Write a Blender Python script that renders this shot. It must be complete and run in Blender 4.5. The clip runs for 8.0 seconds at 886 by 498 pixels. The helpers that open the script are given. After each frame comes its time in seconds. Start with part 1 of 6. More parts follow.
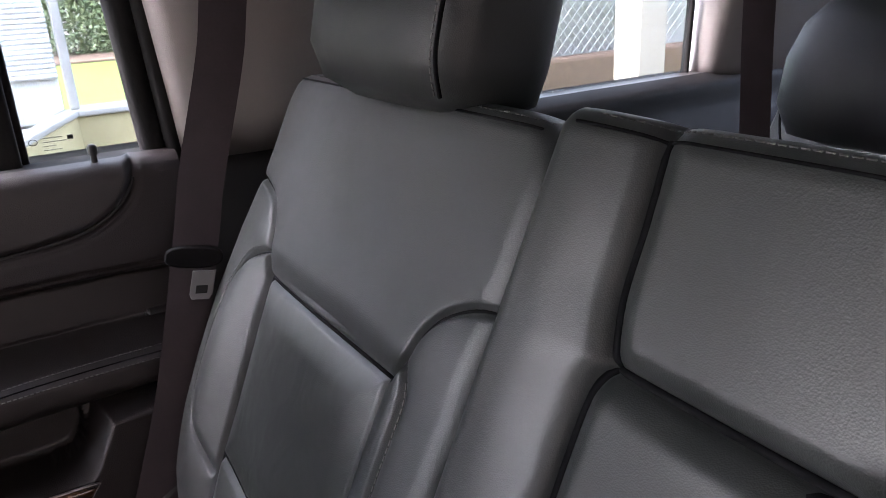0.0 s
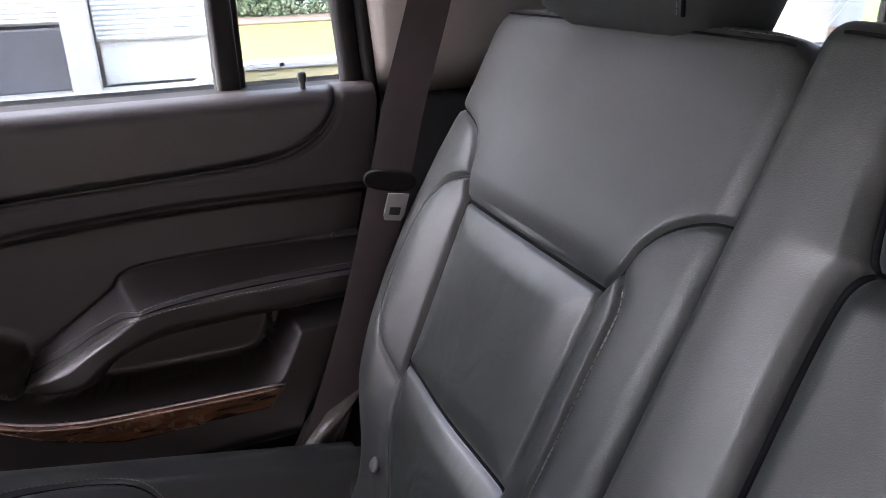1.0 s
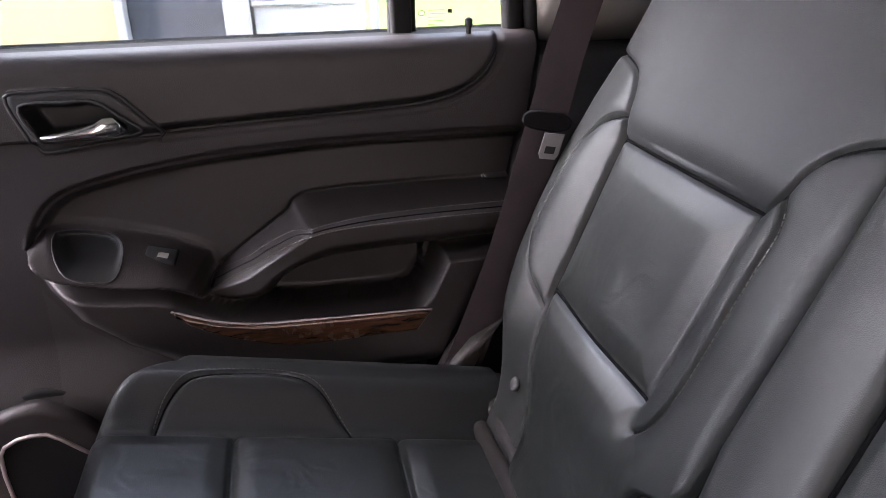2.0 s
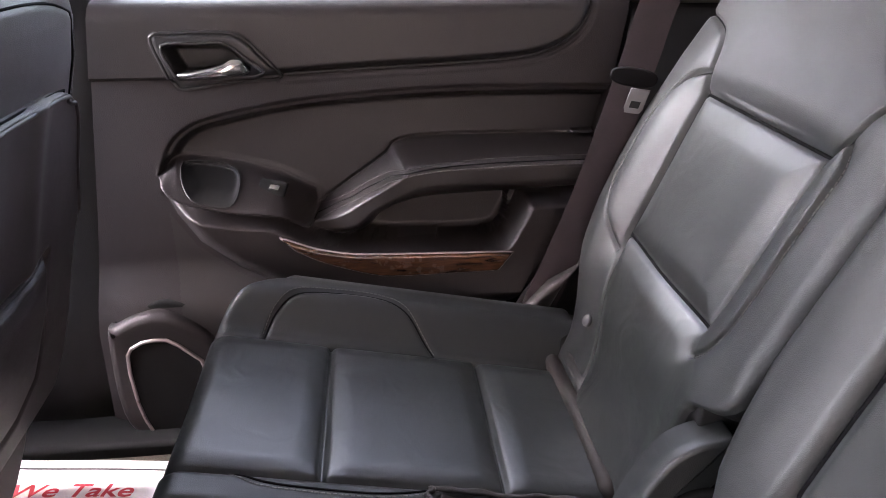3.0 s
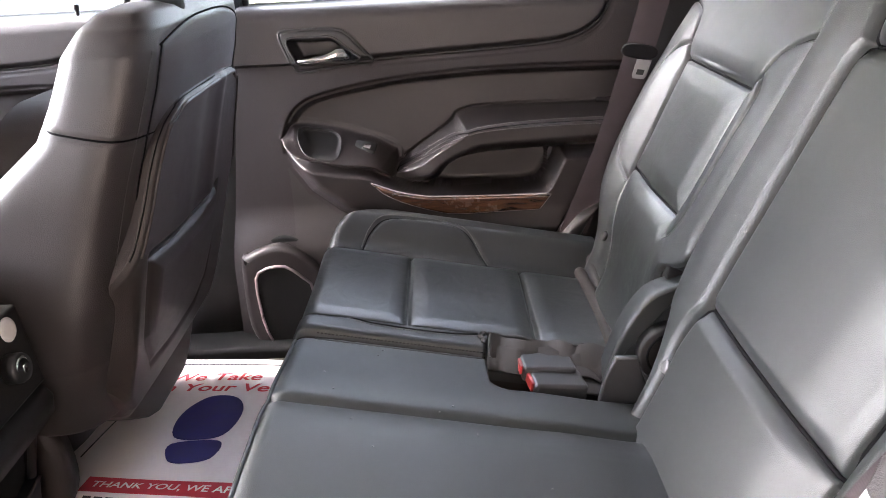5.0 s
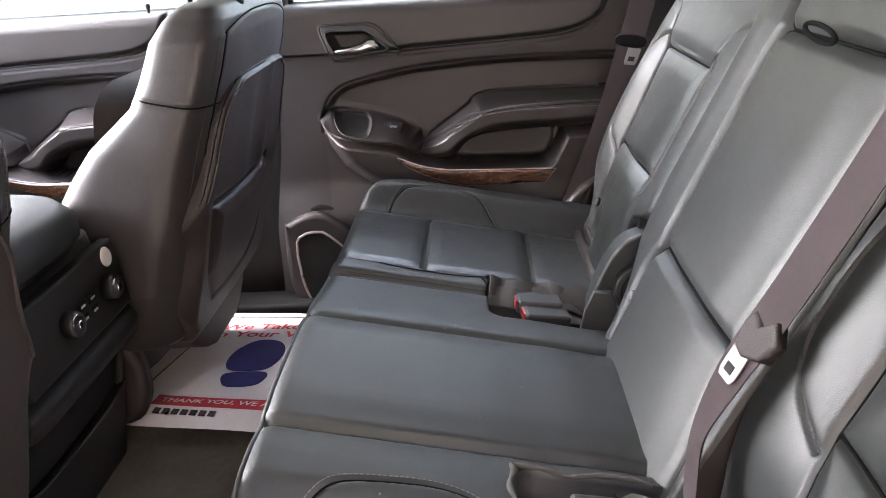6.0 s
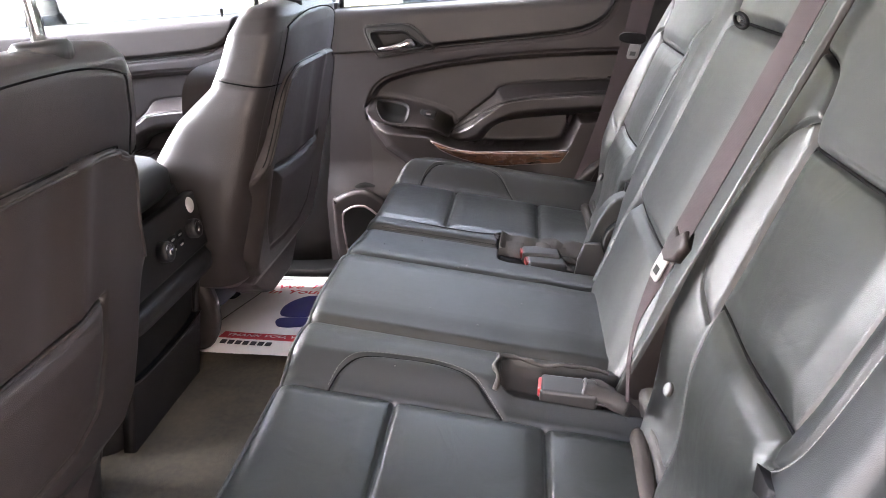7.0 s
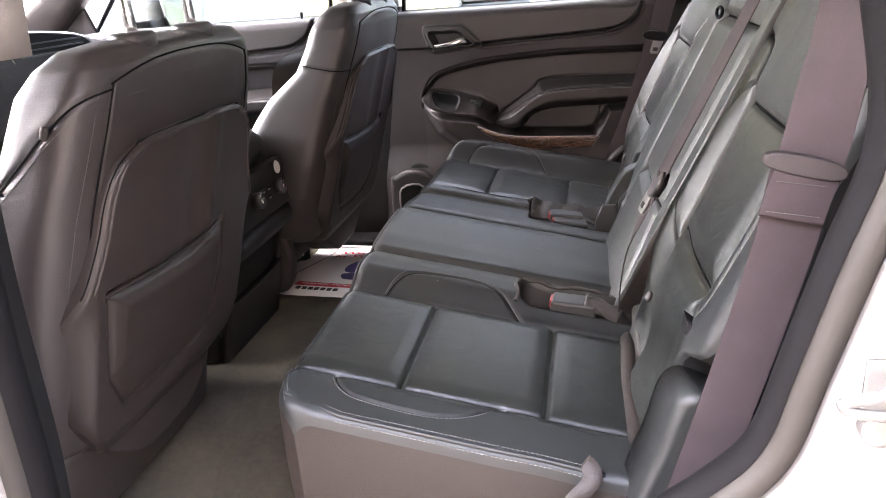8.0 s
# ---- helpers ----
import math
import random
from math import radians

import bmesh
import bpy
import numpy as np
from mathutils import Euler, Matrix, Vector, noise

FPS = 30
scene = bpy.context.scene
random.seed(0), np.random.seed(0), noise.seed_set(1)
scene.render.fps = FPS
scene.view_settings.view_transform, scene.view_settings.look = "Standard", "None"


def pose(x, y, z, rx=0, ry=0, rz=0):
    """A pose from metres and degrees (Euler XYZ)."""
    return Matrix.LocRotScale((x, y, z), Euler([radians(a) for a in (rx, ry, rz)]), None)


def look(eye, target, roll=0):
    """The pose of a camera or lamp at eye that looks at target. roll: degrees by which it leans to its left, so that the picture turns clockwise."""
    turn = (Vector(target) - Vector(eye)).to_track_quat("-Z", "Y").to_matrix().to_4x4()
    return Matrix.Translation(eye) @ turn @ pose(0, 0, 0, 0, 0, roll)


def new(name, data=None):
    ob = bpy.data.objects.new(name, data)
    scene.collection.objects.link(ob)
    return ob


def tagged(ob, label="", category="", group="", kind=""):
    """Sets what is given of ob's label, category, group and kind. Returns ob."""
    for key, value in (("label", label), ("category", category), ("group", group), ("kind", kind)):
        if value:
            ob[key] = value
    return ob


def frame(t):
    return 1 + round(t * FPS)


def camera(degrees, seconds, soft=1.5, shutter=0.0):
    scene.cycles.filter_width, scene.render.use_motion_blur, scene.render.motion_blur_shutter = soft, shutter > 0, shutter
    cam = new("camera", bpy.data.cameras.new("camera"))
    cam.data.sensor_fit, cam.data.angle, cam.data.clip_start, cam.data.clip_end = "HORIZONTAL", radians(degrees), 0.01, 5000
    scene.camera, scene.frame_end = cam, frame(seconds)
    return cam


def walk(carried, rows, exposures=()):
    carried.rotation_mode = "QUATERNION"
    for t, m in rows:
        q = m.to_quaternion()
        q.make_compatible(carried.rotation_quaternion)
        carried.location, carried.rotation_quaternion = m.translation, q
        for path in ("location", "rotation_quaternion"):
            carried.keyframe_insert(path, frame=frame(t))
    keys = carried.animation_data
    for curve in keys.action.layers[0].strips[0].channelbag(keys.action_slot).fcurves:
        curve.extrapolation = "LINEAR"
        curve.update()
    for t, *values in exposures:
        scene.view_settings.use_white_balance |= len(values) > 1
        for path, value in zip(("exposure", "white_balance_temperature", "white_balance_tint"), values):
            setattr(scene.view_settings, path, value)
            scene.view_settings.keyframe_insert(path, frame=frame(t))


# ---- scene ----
cam = camera(62.6, 8.0, 0.9)
PATH = [
    (0, (0.3, -0.098, 1.53), (1.28, 1.504, 0.841), -2.9),
    (0.5, (0.256, -0.095, 1.512), (1.089, 1.58, 0.805), -2.1),
    (1, (0.212, -0.1, 1.497), (0.901, 1.628, 0.762), -1.6),
    (1.5, (0.178, -0.121, 1.476), (0.709, 1.652, 0.716), -1.5),
    (2, (0.149, -0.155, 1.469), (0.531, 1.646, 0.688), -1.2),
    (2.2, (0.155, -0.166, 1.454), (0.467, 1.652, 0.681), -0.7),
    (3.3, (0.109, -0.281, 1.459), (0.249, 1.523, 0.606), -0.6),
    (3.5, (0.106, -0.308, 1.457), (0.218, 1.501, 0.612), -0.7),
    (4, (0.106, -0.382, 1.457), (0.143, 1.436, 0.623), -1.5),
    (4.5, (0.113, -0.473, 1.46), (0.121, 1.354, 0.644), -2.3),
    (4.7, (0.116, -0.518, 1.463), (0.115, 1.311, 0.655), -2.7),
    (5.8, (0.143, -0.746, 1.467), (0.061, 1.094, 0.688), -3.5),
    (6, (0.16, -0.79, 1.471), (0.045, 1.045, 0.683), -3.7),
    (6.5, (0.206, -0.903, 1.477), (0.018, 0.932, 0.704), -4.1),
    (7, (0.23, -1.035, 1.466), (-0.019, 0.802, 0.716), -4.2),
    (7.5, (0.252, -1.182, 1.458), (-0.056, 0.657, 0.734), -4.5),
    (8, (0.296, -1.312, 1.453), (-0.103, 0.516, 0.745), -4.5),
]
EXPOSURES = [(0.0, 5.56, 6080, 24), (0.5, 5.76, 6080, 24), (2.0, 5.96, 6200, 26), (3.5, 6.90, 6380, 27), (4.5, 7.21, 6400, 23), (6.0, 6.89, 6400, 19), (6.5, 7.01, 6350, 19), (7.5, 7.34, 6450, 21), (8.0, 6.65, 6550, 21)]
walk(cam, [(t, look(eye, target, roll)) for t, eye, target, roll in PATH], EXPOSURES)

# ---- daylight ----
SUN_UP, SUN_ROUND = 38.0, 284.0
world = bpy.data.worlds.new("sky")
scene.world = world
world.use_nodes = True
wn = world.node_tree.nodes
sky = wn.new("ShaderNodeTexSky")
sky.sky_type, sky.sun_disc = "NISHITA", False
sky.sun_elevation, sky.sun_rotation = radians(SUN_UP), radians(SUN_ROUND)
sky.air_density, sky.dust_density, sky.ozone_density = 1.0, 3.0, 1.0
haze = wn.new("ShaderNodeHueSaturation")
haze.inputs["Saturation"].default_value = 0.5
world.node_tree.links.new(sky.outputs[0], haze.inputs["Color"])
world.node_tree.links.new(haze.outputs[0], wn["Background"].inputs[0])
wn["Background"].inputs[1].default_value = 0.15
sun = new("sun", bpy.data.lights.new("sun", "SUN"))
sun.data.energy, sun.data.angle, sun.data.color = 0.5, radians(100), (1.0, 0.98, 0.96)
sun.matrix_world = look((0, 0, 0), (-math.sin(radians(SUN_ROUND)) * math.cos(radians(SUN_UP)),
                                     -math.cos(radians(SUN_ROUND)) * math.cos(radians(SUN_UP)), -math.sin(radians(SUN_UP))))


# ---- materials ----
def mat(name, col, rough=0.5, metal=0.0, var=0.12, scale=9.0, bump=0.0, bscale=500.0, cells=False, spec=0.5, coat=0.0, rvar=0.08, wrinkle=0.0):
    """A node material: two scales of tone and gloss, and a fine relief."""
    m = bpy.data.materials.new(name)
    m.use_nodes = True
    n, l = m.node_tree.nodes, m.node_tree.links
    b = n["Principled BSDF"]
    b.inputs["Metallic"].default_value = metal
    b.inputs["Specular IOR Level"].default_value = spec
    b.inputs["Coat Weight"].default_value = coat
    tc = n.new("ShaderNodeTexCoord")
    big, fine = n.new("ShaderNodeTexNoise"), n.new("ShaderNodeTexNoise")
    big.inputs["Scale"].default_value, big.inputs["Detail"].default_value = scale, 5
    fine.inputs["Scale"].default_value, fine.inputs["Detail"].default_value = scale * 14, 3
    add = n.new("ShaderNodeMath")
    add.operation = "MULTIPLY_ADD"
    add.inputs[1].default_value = 0.4
    for t in (big, fine):
        l.new(tc.outputs["Object"], t.inputs["Vector"])
    l.new(fine.outputs["Fac"], add.inputs[0])
    l.new(big.outputs["Fac"], add.inputs[2])
    tone = n.new("ShaderNodeMapRange")
    tone.inputs[1].default_value, tone.inputs[2].default_value = 0.4, 1.0
    tone.inputs[3].default_value, tone.inputs[4].default_value = 1 - var, 1 + var
    l.new(add.outputs[0], tone.inputs[0])
    mul = n.new("ShaderNodeVectorMath")
    mul.operation = "SCALE"
    mul.inputs[0].default_value = col
    l.new(tone.outputs[0], mul.inputs["Scale"])
    l.new(mul.outputs[0], b.inputs["Base Color"])
    gl = n.new("ShaderNodeMapRange")
    gl.inputs[1].default_value, gl.inputs[2].default_value = 0.35, 1.05
    gl.inputs[3].default_value, gl.inputs[4].default_value = rough - rvar, rough + rvar
    l.new(add.outputs[0], gl.inputs[0])
    l.new(gl.outputs[0], b.inputs["Roughness"])
    if bump:
        g = n.new("ShaderNodeTexVoronoi" if cells else "ShaderNodeTexNoise")
        g.inputs["Scale"].default_value = bscale
        l.new(tc.outputs["Object"], g.inputs["Vector"])
        bp = n.new("ShaderNodeBump")
        bp.inputs["Strength"].default_value, bp.inputs["Distance"].default_value = bump, 0.001
        l.new(g.outputs[0], bp.inputs["Height"])
        l.new(bp.outputs[0], b.inputs["Normal"])
        if wrinkle:
            wv, w2_ = n.new("ShaderNodeTexNoise"), n.new("ShaderNodeBump")
            wv.inputs["Scale"].default_value, wv.inputs["Detail"].default_value, wv.inputs["Distortion"].default_value = 17, 2.5, 1.2
            w2_.inputs["Strength"].default_value, w2_.inputs["Distance"].default_value = wrinkle, 0.004
            l.new(tc.outputs["Object"], wv.inputs["Vector"])
            l.new(wv.outputs["Fac"], w2_.inputs["Height"])
            l.new(w2_.outputs[0], bp.inputs["Normal"])
    return m


def weave(name, col, along=900.0):
    """Ribbed belt webbing."""
    m = mat(name, col, 0.8, var=0.2, scale=30, spec=0.2)
    n, l = m.node_tree.nodes, m.node_tree.links
    tc, w, bp = n.new("ShaderNodeTexCoord"), n.new("ShaderNodeTexWave"), n.new("ShaderNodeBump")
    w.inputs["Scale"].default_value = 430
    w.inputs["Distortion"].default_value = 0.6
    bp.inputs["Strength"].default_value, bp.inputs["Distance"].default_value = 0.06, 0.001
    l.new(tc.outputs["Object"], w.inputs["Vector"])
    l.new(w.outputs["Fac"], bp.inputs["Height"])
    l.new(bp.outputs[0], n["Principled BSDF"].inputs["Normal"])
    return m


def wood(name):
    m = mat(name, (0.10, 0.045, 0.022), 0.25, var=0.2, coat=0.6)
    n, l = m.node_tree.nodes, m.node_tree.links
    tc, mp, w, r = n.new("ShaderNodeTexCoord"), n.new("ShaderNodeMapping"), n.new("ShaderNodeTexNoise"), n.new("ShaderNodeValToRGB")
    mp.inputs["Scale"].default_value = (14, 20, 120)
    w.inputs["Scale"].default_value, w.inputs["Detail"].default_value, w.inputs["Distortion"].default_value = 1.3, 6, 1.2
    r.color_ramp.elements[0].position, r.color_ramp.elements[0].color = 0.30, (0.022, 0.010, 0.006, 1)
    r.color_ramp.elements[1].position, r.color_ramp.elements[1].color = 0.75, (0.115, 0.05, 0.024, 1)
    l.new(tc.outputs["Object"], mp.inputs["Vector"])
    l.new(mp.outputs[0], w.inputs["Vector"])
    l.new(w.outputs["Fac"], r.inputs[0])
    l.new(r.outputs[0], n["Principled BSDF"].inputs["Base Color"])
    return m


def glass(name, tint):
    m = bpy.data.materials.new(name)
    m.use_nodes = True
    n, l = m.node_tree.nodes, m.node_tree.links
    n.remove(n["Principled BSDF"])
    t, g, mix = n.new("ShaderNodeBsdfTransparent"), n.new("ShaderNodeBsdfGlossy"), n.new("ShaderNodeMixShader")
    lw, pw, f = n.new("ShaderNodeLayerWeight"), n.new("ShaderNodeMath"), n.new("ShaderNodeMath")
    pw.operation, f.operation = "POWER", "MULTIPLY_ADD"
    pw.inputs[1].default_value, f.inputs[1].default_value, f.inputs[2].default_value = 5.0, 0.9, 0.02
    l.new(lw.outputs["Facing"], pw.inputs[0])
    l.new(pw.outputs[0], f.inputs[0])
    t.inputs[0].default_value = (*tint, 1)
    g.inputs["Roughness"].default_value = 0.02
    l.new(f.outputs[0], mix.inputs[0])
    l.new(t.outputs[0], mix.inputs[1])
    l.new(g.outputs[0], mix.inputs[2])
    l.new(mix.outputs[0], n["Material Output"].inputs[0])
    return m


LEATHER = mat("black_leather", (0.0130, 0.0147, 0.0142), 0.50, var=0.18, scale=7, bump=0.13, bscale=1100, cells=True, spec=0.48, rvar=0.08, wrinkle=0.07)
LEATHER_SEAT = mat("perforated_leather", (0.0095, 0.0112, 0.0098), 0.38, var=0.25, scale=9, bump=0.12, bscale=1100, cells=True, spec=0.64, rvar=0.10, wrinkle=0.34)
VINYL = mat("side_vinyl", (0.0195, 0.0157, 0.0150), 0.47, var=0.14, scale=8, bump=0.18, bscale=800, cells=True, spec=0.48)
PLASTIC = mat("door_plastic", (0.0205, 0.0160, 0.0160), 0.56, var=0.12, scale=10, bump=0.2, bscale=800, cells=True, spec=0.38)
SHELL = mat("shell_plastic", (0.0215, 0.0172, 0.0156), 0.47, var=0.1, scale=6, bump=0.2, bscale=800, cells=True, spec=0.34)
GLOSS = mat("smooth_black_plastic", (0.022, 0.0215, 0.0215), 0.42, var=0.1, scale=20, spec=0.4, rvar=0.04)
# for dark parts, and as painted shade in gaps and recesses
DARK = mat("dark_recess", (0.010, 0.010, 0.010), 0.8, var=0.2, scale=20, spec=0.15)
THREAD = mat("grey_thread", (0.115, 0.113, 0.108), 0.8, var=0.2, scale=200)
THREAD_DARK = mat("dark_thread", (0.045, 0.044, 0.042), 0.8, var=0.2, scale=200)
SEAM = mat("seam_piping", (0.004, 0.004, 0.0045), 0.9, var=0.2, scale=60, spec=0.05)
BELT = weave("belt_webbing", (0.0285, 0.0212, 0.0226))
CHROME = mat("satin_chrome", (0.75, 0.74, 0.73), 0.18, 1.0, var=0.05, scale=30)
STEEL = mat("bright_steel", (0.65, 0.64, 0.62), 0.25, 1.0, var=0.08, scale=40)
WOOD = wood("burl_wood")
RED = mat("red_plastic", (0.20, 0.012, 0.012), 0.4)
CARPET = mat("floor_carpet", (0.046, 0.038, 0.025), 0.95, var=0.75, scale=7, bump=1.0, bscale=900)
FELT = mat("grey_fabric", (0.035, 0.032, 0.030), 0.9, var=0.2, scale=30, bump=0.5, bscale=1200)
PILLAR = mat("pillar_trim", (0.17, 0.152, 0.138), 0.7, var=0.06, scale=12, bump=0.3, bscale=900)
HEADLINER = mat("headliner_cloth", (0.68, 0.66, 0.635), 0.9, var=0.05, scale=12, bump=0.3, bscale=900)
RUBBER = mat("door_seal_rubber", (0.0085, 0.0080, 0.0078), 0.7, var=0.15, scale=20, bump=0.2, bscale=300, spec=0.2)
SEAL = mat("seal_rubber", (0.0045, 0.0042, 0.0044), 0.8, var=0.15, scale=20, bump=0.2, bscale=300, spec=0.07)
COVER = mat("cushion_side_vinyl", (0.0185, 0.0142, 0.0118), 0.58, var=0.2, scale=7, bump=0.22, bscale=800, cells=True, spec=0.28, wrinkle=0.10)
DULL = mat("zinc_steel", (0.20, 0.195, 0.185), 0.4, 0.7, var=0.15, scale=60)
PAINT = mat("white_car_paint", (0.125, 0.121, 0.115), 0.4, var=0.05, scale=4, coat=0.5)
PAPER = mat("mat_paper", (0.74, 0.69, 0.67), 0.8, var=0.06, scale=12, bump=0.3, bscale=120)
PAPER_RED = mat("red_ink", (0.50, 0.03, 0.045), 0.7)
PAPER_BLUE = mat("blue_ink", (0.030, 0.025, 0.13), 0.65, var=0.2, scale=30)
PAPER_DARK = mat("dark_ink", (0.03, 0.02, 0.03), 0.7)
TRIM_PINK = mat("satin_trim", (0.32, 0.27, 0.27), 0.32, 0.35)
STRIP = mat("seal_flange", (0.0175, 0.0152, 0.0125), 0.65, var=0.15, scale=20, spec=0.25)
TINTED = glass("tinted_glass", (0.35, 0.37, 0.38))
GLASS = glass("window_glass", (0.48, 0.50, 0.485))
CLEAR_GLASS = glass("windscreen_glass", (0.66, 0.68, 0.68))
HOUSE_GLASS = glass("clear_house_glass", (0.95, 0.96, 0.96))
FRONT_GLASS = glass("front_window_glass", (0.42, 0.45, 0.45))
CONSOLE = mat("console_plastic", (0.0115, 0.0103, 0.0098), 0.55, var=0.12, scale=12, bump=0.15, bscale=900, cells=True, spec=0.25)
GREY = mat("grey_plastic", (0.075, 0.074, 0.074), 0.5, var=0.15, scale=40, bump=0.1, bscale=700)
CAP = mat("socket_cap", (0.55, 0.53, 0.50), 0.4)


# ---- building helpers ----
V3 = lambda *a: np.array(a, float)


def base_of(ob):
    while ob.parent:
        ob = ob.parent
    return np.array(ob.location)


def flat_weighted(me):
    """Vertex normals in which large faces outweigh small ones, so that flat sides of bevelled parts stay flat."""
    out = np.zeros((len(me.vertices), 3))
    for f in me.polygons:
        n = np.array(f.normal) * f.area
        for i in f.vertices:
            out[i] += n
    return out / (np.linalg.norm(out, axis=1)[:, None] + 1e-15)


def mesh(name, verts, faces, material, smooth=True, normals=None, seat=(0, 0, 0)):
    me = bpy.data.meshes.new(name)
    me.from_pydata((np.asarray(verts, float) - np.asarray(seat)).tolist(), [], [tuple(int(i) for i in f) for f in faces])
    me.materials.append(material)
    if smooth:
        me.polygons.foreach_set("use_smooth", [True] * len(me.polygons))
    if smooth and normals is None and len(me.vertices) < 500:
        normals = flat_weighted(me)
    if normals is not None:
        me.normals_split_custom_set_from_vertices([tuple(v) for v in normals])
    me.update()
    return me


def thing(name, at, label, category, group="", kind=""):
    ob = new(name)
    ob.location = at
    ob.empty_display_size = 0.05
    return tagged(ob, label, category, group, kind)


def put(name, geo, material, parent, label="", smooth=True, normals=None):
    """One mesh part, from world-space vertices and faces, under a thing or a part."""
    ob = new(name, mesh(name, geo[0], geo[1], material, smooth, normals, base_of(parent)))
    ob.parent = parent
    return tagged(ob, label)


def solo(name, geo, material, at, label, category="", group="", kind="", smooth=True):
    """A thing that is one mesh."""
    ob = new(name, mesh(name, geo[0], geo[1], material, smooth, None, at))
    ob.location = at
    return tagged(ob, label, category, group, kind)


def join(*geos):
    vs, fs, k = [], [], 0
    for v, f in geos:
        vs += [tuple(p) for p in v]
        fs += [tuple(i + k for i in q) for q in f]
        k += len(v)
    return vs, fs


def from_bm(bm):
    bm.verts.index_update()
    g = [tuple(v.co) for v in bm.verts], [tuple(v.index for v in f.verts) for f in bm.faces]
    bm.free()
    return g


def block(lo, hi, bevel=0.004, seg=2, turn=None):
    """A box with rounded edges; turn: a matrix about its middle."""
    lo, hi = V3(*lo), V3(*hi)
    bm = bmesh.new()
    bmesh.ops.create_cube(bm, size=1.0)
    bmesh.ops.scale(bm, vec=hi - lo, verts=bm.verts)
    if bevel:
        bmesh.ops.bevel(bm, geom=bm.edges[:], offset=bevel, segments=seg, affect="EDGES", profile=0.5)
    m = Matrix.Translation((lo + hi) / 2) @ (turn or Matrix())
    bmesh.ops.transform(bm, matrix=m, verts=bm.verts)
    return from_bm(bm)


def smooth_line(pts, n=6, closed=False):
    """A curve through the points."""
    p = [np.array(q, float) for q in pts]
    out = []
    m = len(p)
    for i in range(m if closed else m - 1):
        a, b, c, d = (p[(i - 1) % m], p[i], p[(i + 1) % m], p[(i + 2) % m]) if closed else (p[max(i - 1, 0)], p[i], p[i + 1], p[min(i + 2, m - 1)])
        for k in range(n):
            t = k / n
            out.append(0.5 * (2 * b + (c - a) * t + (2 * a - 5 * b + 4 * c - d) * t * t + (3 * b - a - 3 * c + d) * t ** 3))
    if not closed:
        out.append(p[-1])
    return np.array(out)


def tube(pts, r, sides=6, closed=False, flat=1.0):
    """A round cord along a line of points."""
    p = np.asarray(pts, float)
    m = len(p)
    vs, fs = [], []
    up = None
    for i in range(m):
        a, b = (p[(i - 1) % m], p[(i + 1) % m]) if closed else (p[max(i - 1, 0)], p[min(i + 1, m - 1)])
        t = (b - a) / (np.linalg.norm(b - a) + 1e-12)
        if up is None:
            up = np.cross(t, (0.31, 0.2, 0.93))
        up = up - t * np.dot(up, t)
        up /= np.linalg.norm(up) + 1e-12
        w = np.cross(t, up)
        rr = r[i] if np.ndim(r) else r
        for k in range(sides):
            a2 = 2 * math.pi * k / sides
            vs.append(p[i] + rr * (math.cos(a2) * up + flat * math.sin(a2) * w))
    for i in range(m if closed else m - 1):
        j = (i + 1) % m
        fs += [(i * sides + k, i * sides + (k + 1) % sides, j * sides + (k + 1) % sides, j * sides + k) for k in range(sides)]
    if not closed:
        fs += [tuple(range(sides))[::-1], tuple((m - 1) * sides + k for k in range(sides))]
    return vs, fs


def along(pts, step):
    """Points at even steps along a line, with the directions there."""
    p = np.asarray(pts, float)
    d = np.r_[0, np.cumsum(np.linalg.norm(np.diff(p, axis=0), axis=1))]
    s = np.arange(step / 2, d[-1], step)
    q = np.stack([np.interp(s, d, p[:, k]) for k in range(3)], 1)
    e = np.stack([np.interp(s + step * 0.2, d, p[:, k]) for k in range(3)], 1) - q
    return q, e / (np.linalg.norm(e, axis=1)[:, None] + 1e-12)


def stitches(pts, step=0.0056, length=0.0040, r=0.00065):
    q, e = along(pts, step)
    return join(*[tube([a - b * length / 2, a + b * length / 2], r, 4) for a, b in zip(q, e)])


def ribbon(pts, wide, width, thick=0.0014, n=6):
    """A flat strap along a line; wide: its breadth direction at each given point."""
    p = smooth_line(pts, n)
    w = smooth_line([V3(*a) / np.linalg.norm(a) for a in wide], n)
    vs, fs = [], []
    m = len(p)
    for i in range(m):
        t = p[min(i + 1, m - 1)] - p[max(i - 1, 0)]
        t /= np.linalg.norm(t)
        b = w[i] - t * np.dot(w[i], t)
        b /= np.linalg.norm(b)
        c = np.cross(t, b)
        for s, k in ((-1, -1), (0, -1.3), (1, -1), (1, 1), (0, 1.3), (-1, 1)):
            vs.append(p[i] + b * s * width / 2 + c * k * thick / 2)
    for i in range(m - 1):
        fs += [(i * 6 + k, i * 6 + (k + 1) % 6, i * 6 + 6 + (k + 1) % 6, i * 6 + 6 + k) for k in range(6)]
    fs += [tuple(range(6))[::-1], tuple((m - 1) * 6 + k for k in range(6))]
    return vs, fs


def loft(rows, caps=True):
    """A skin over closed loops of equal length."""
    k = len(rows[0])
    vs = [tuple(p) for r in rows for p in r]
    fs = [(i * k + j, i * k + (j + 1) % k, (i + 1) * k + (j + 1) % k, (i + 1) * k + j) for i in range(len(rows) - 1) for j in range(k)]
    if caps:
        fs += [tuple(range(k))[::-1], tuple((len(rows) - 1) * k + j for j in range(k))]
    return vs, fs


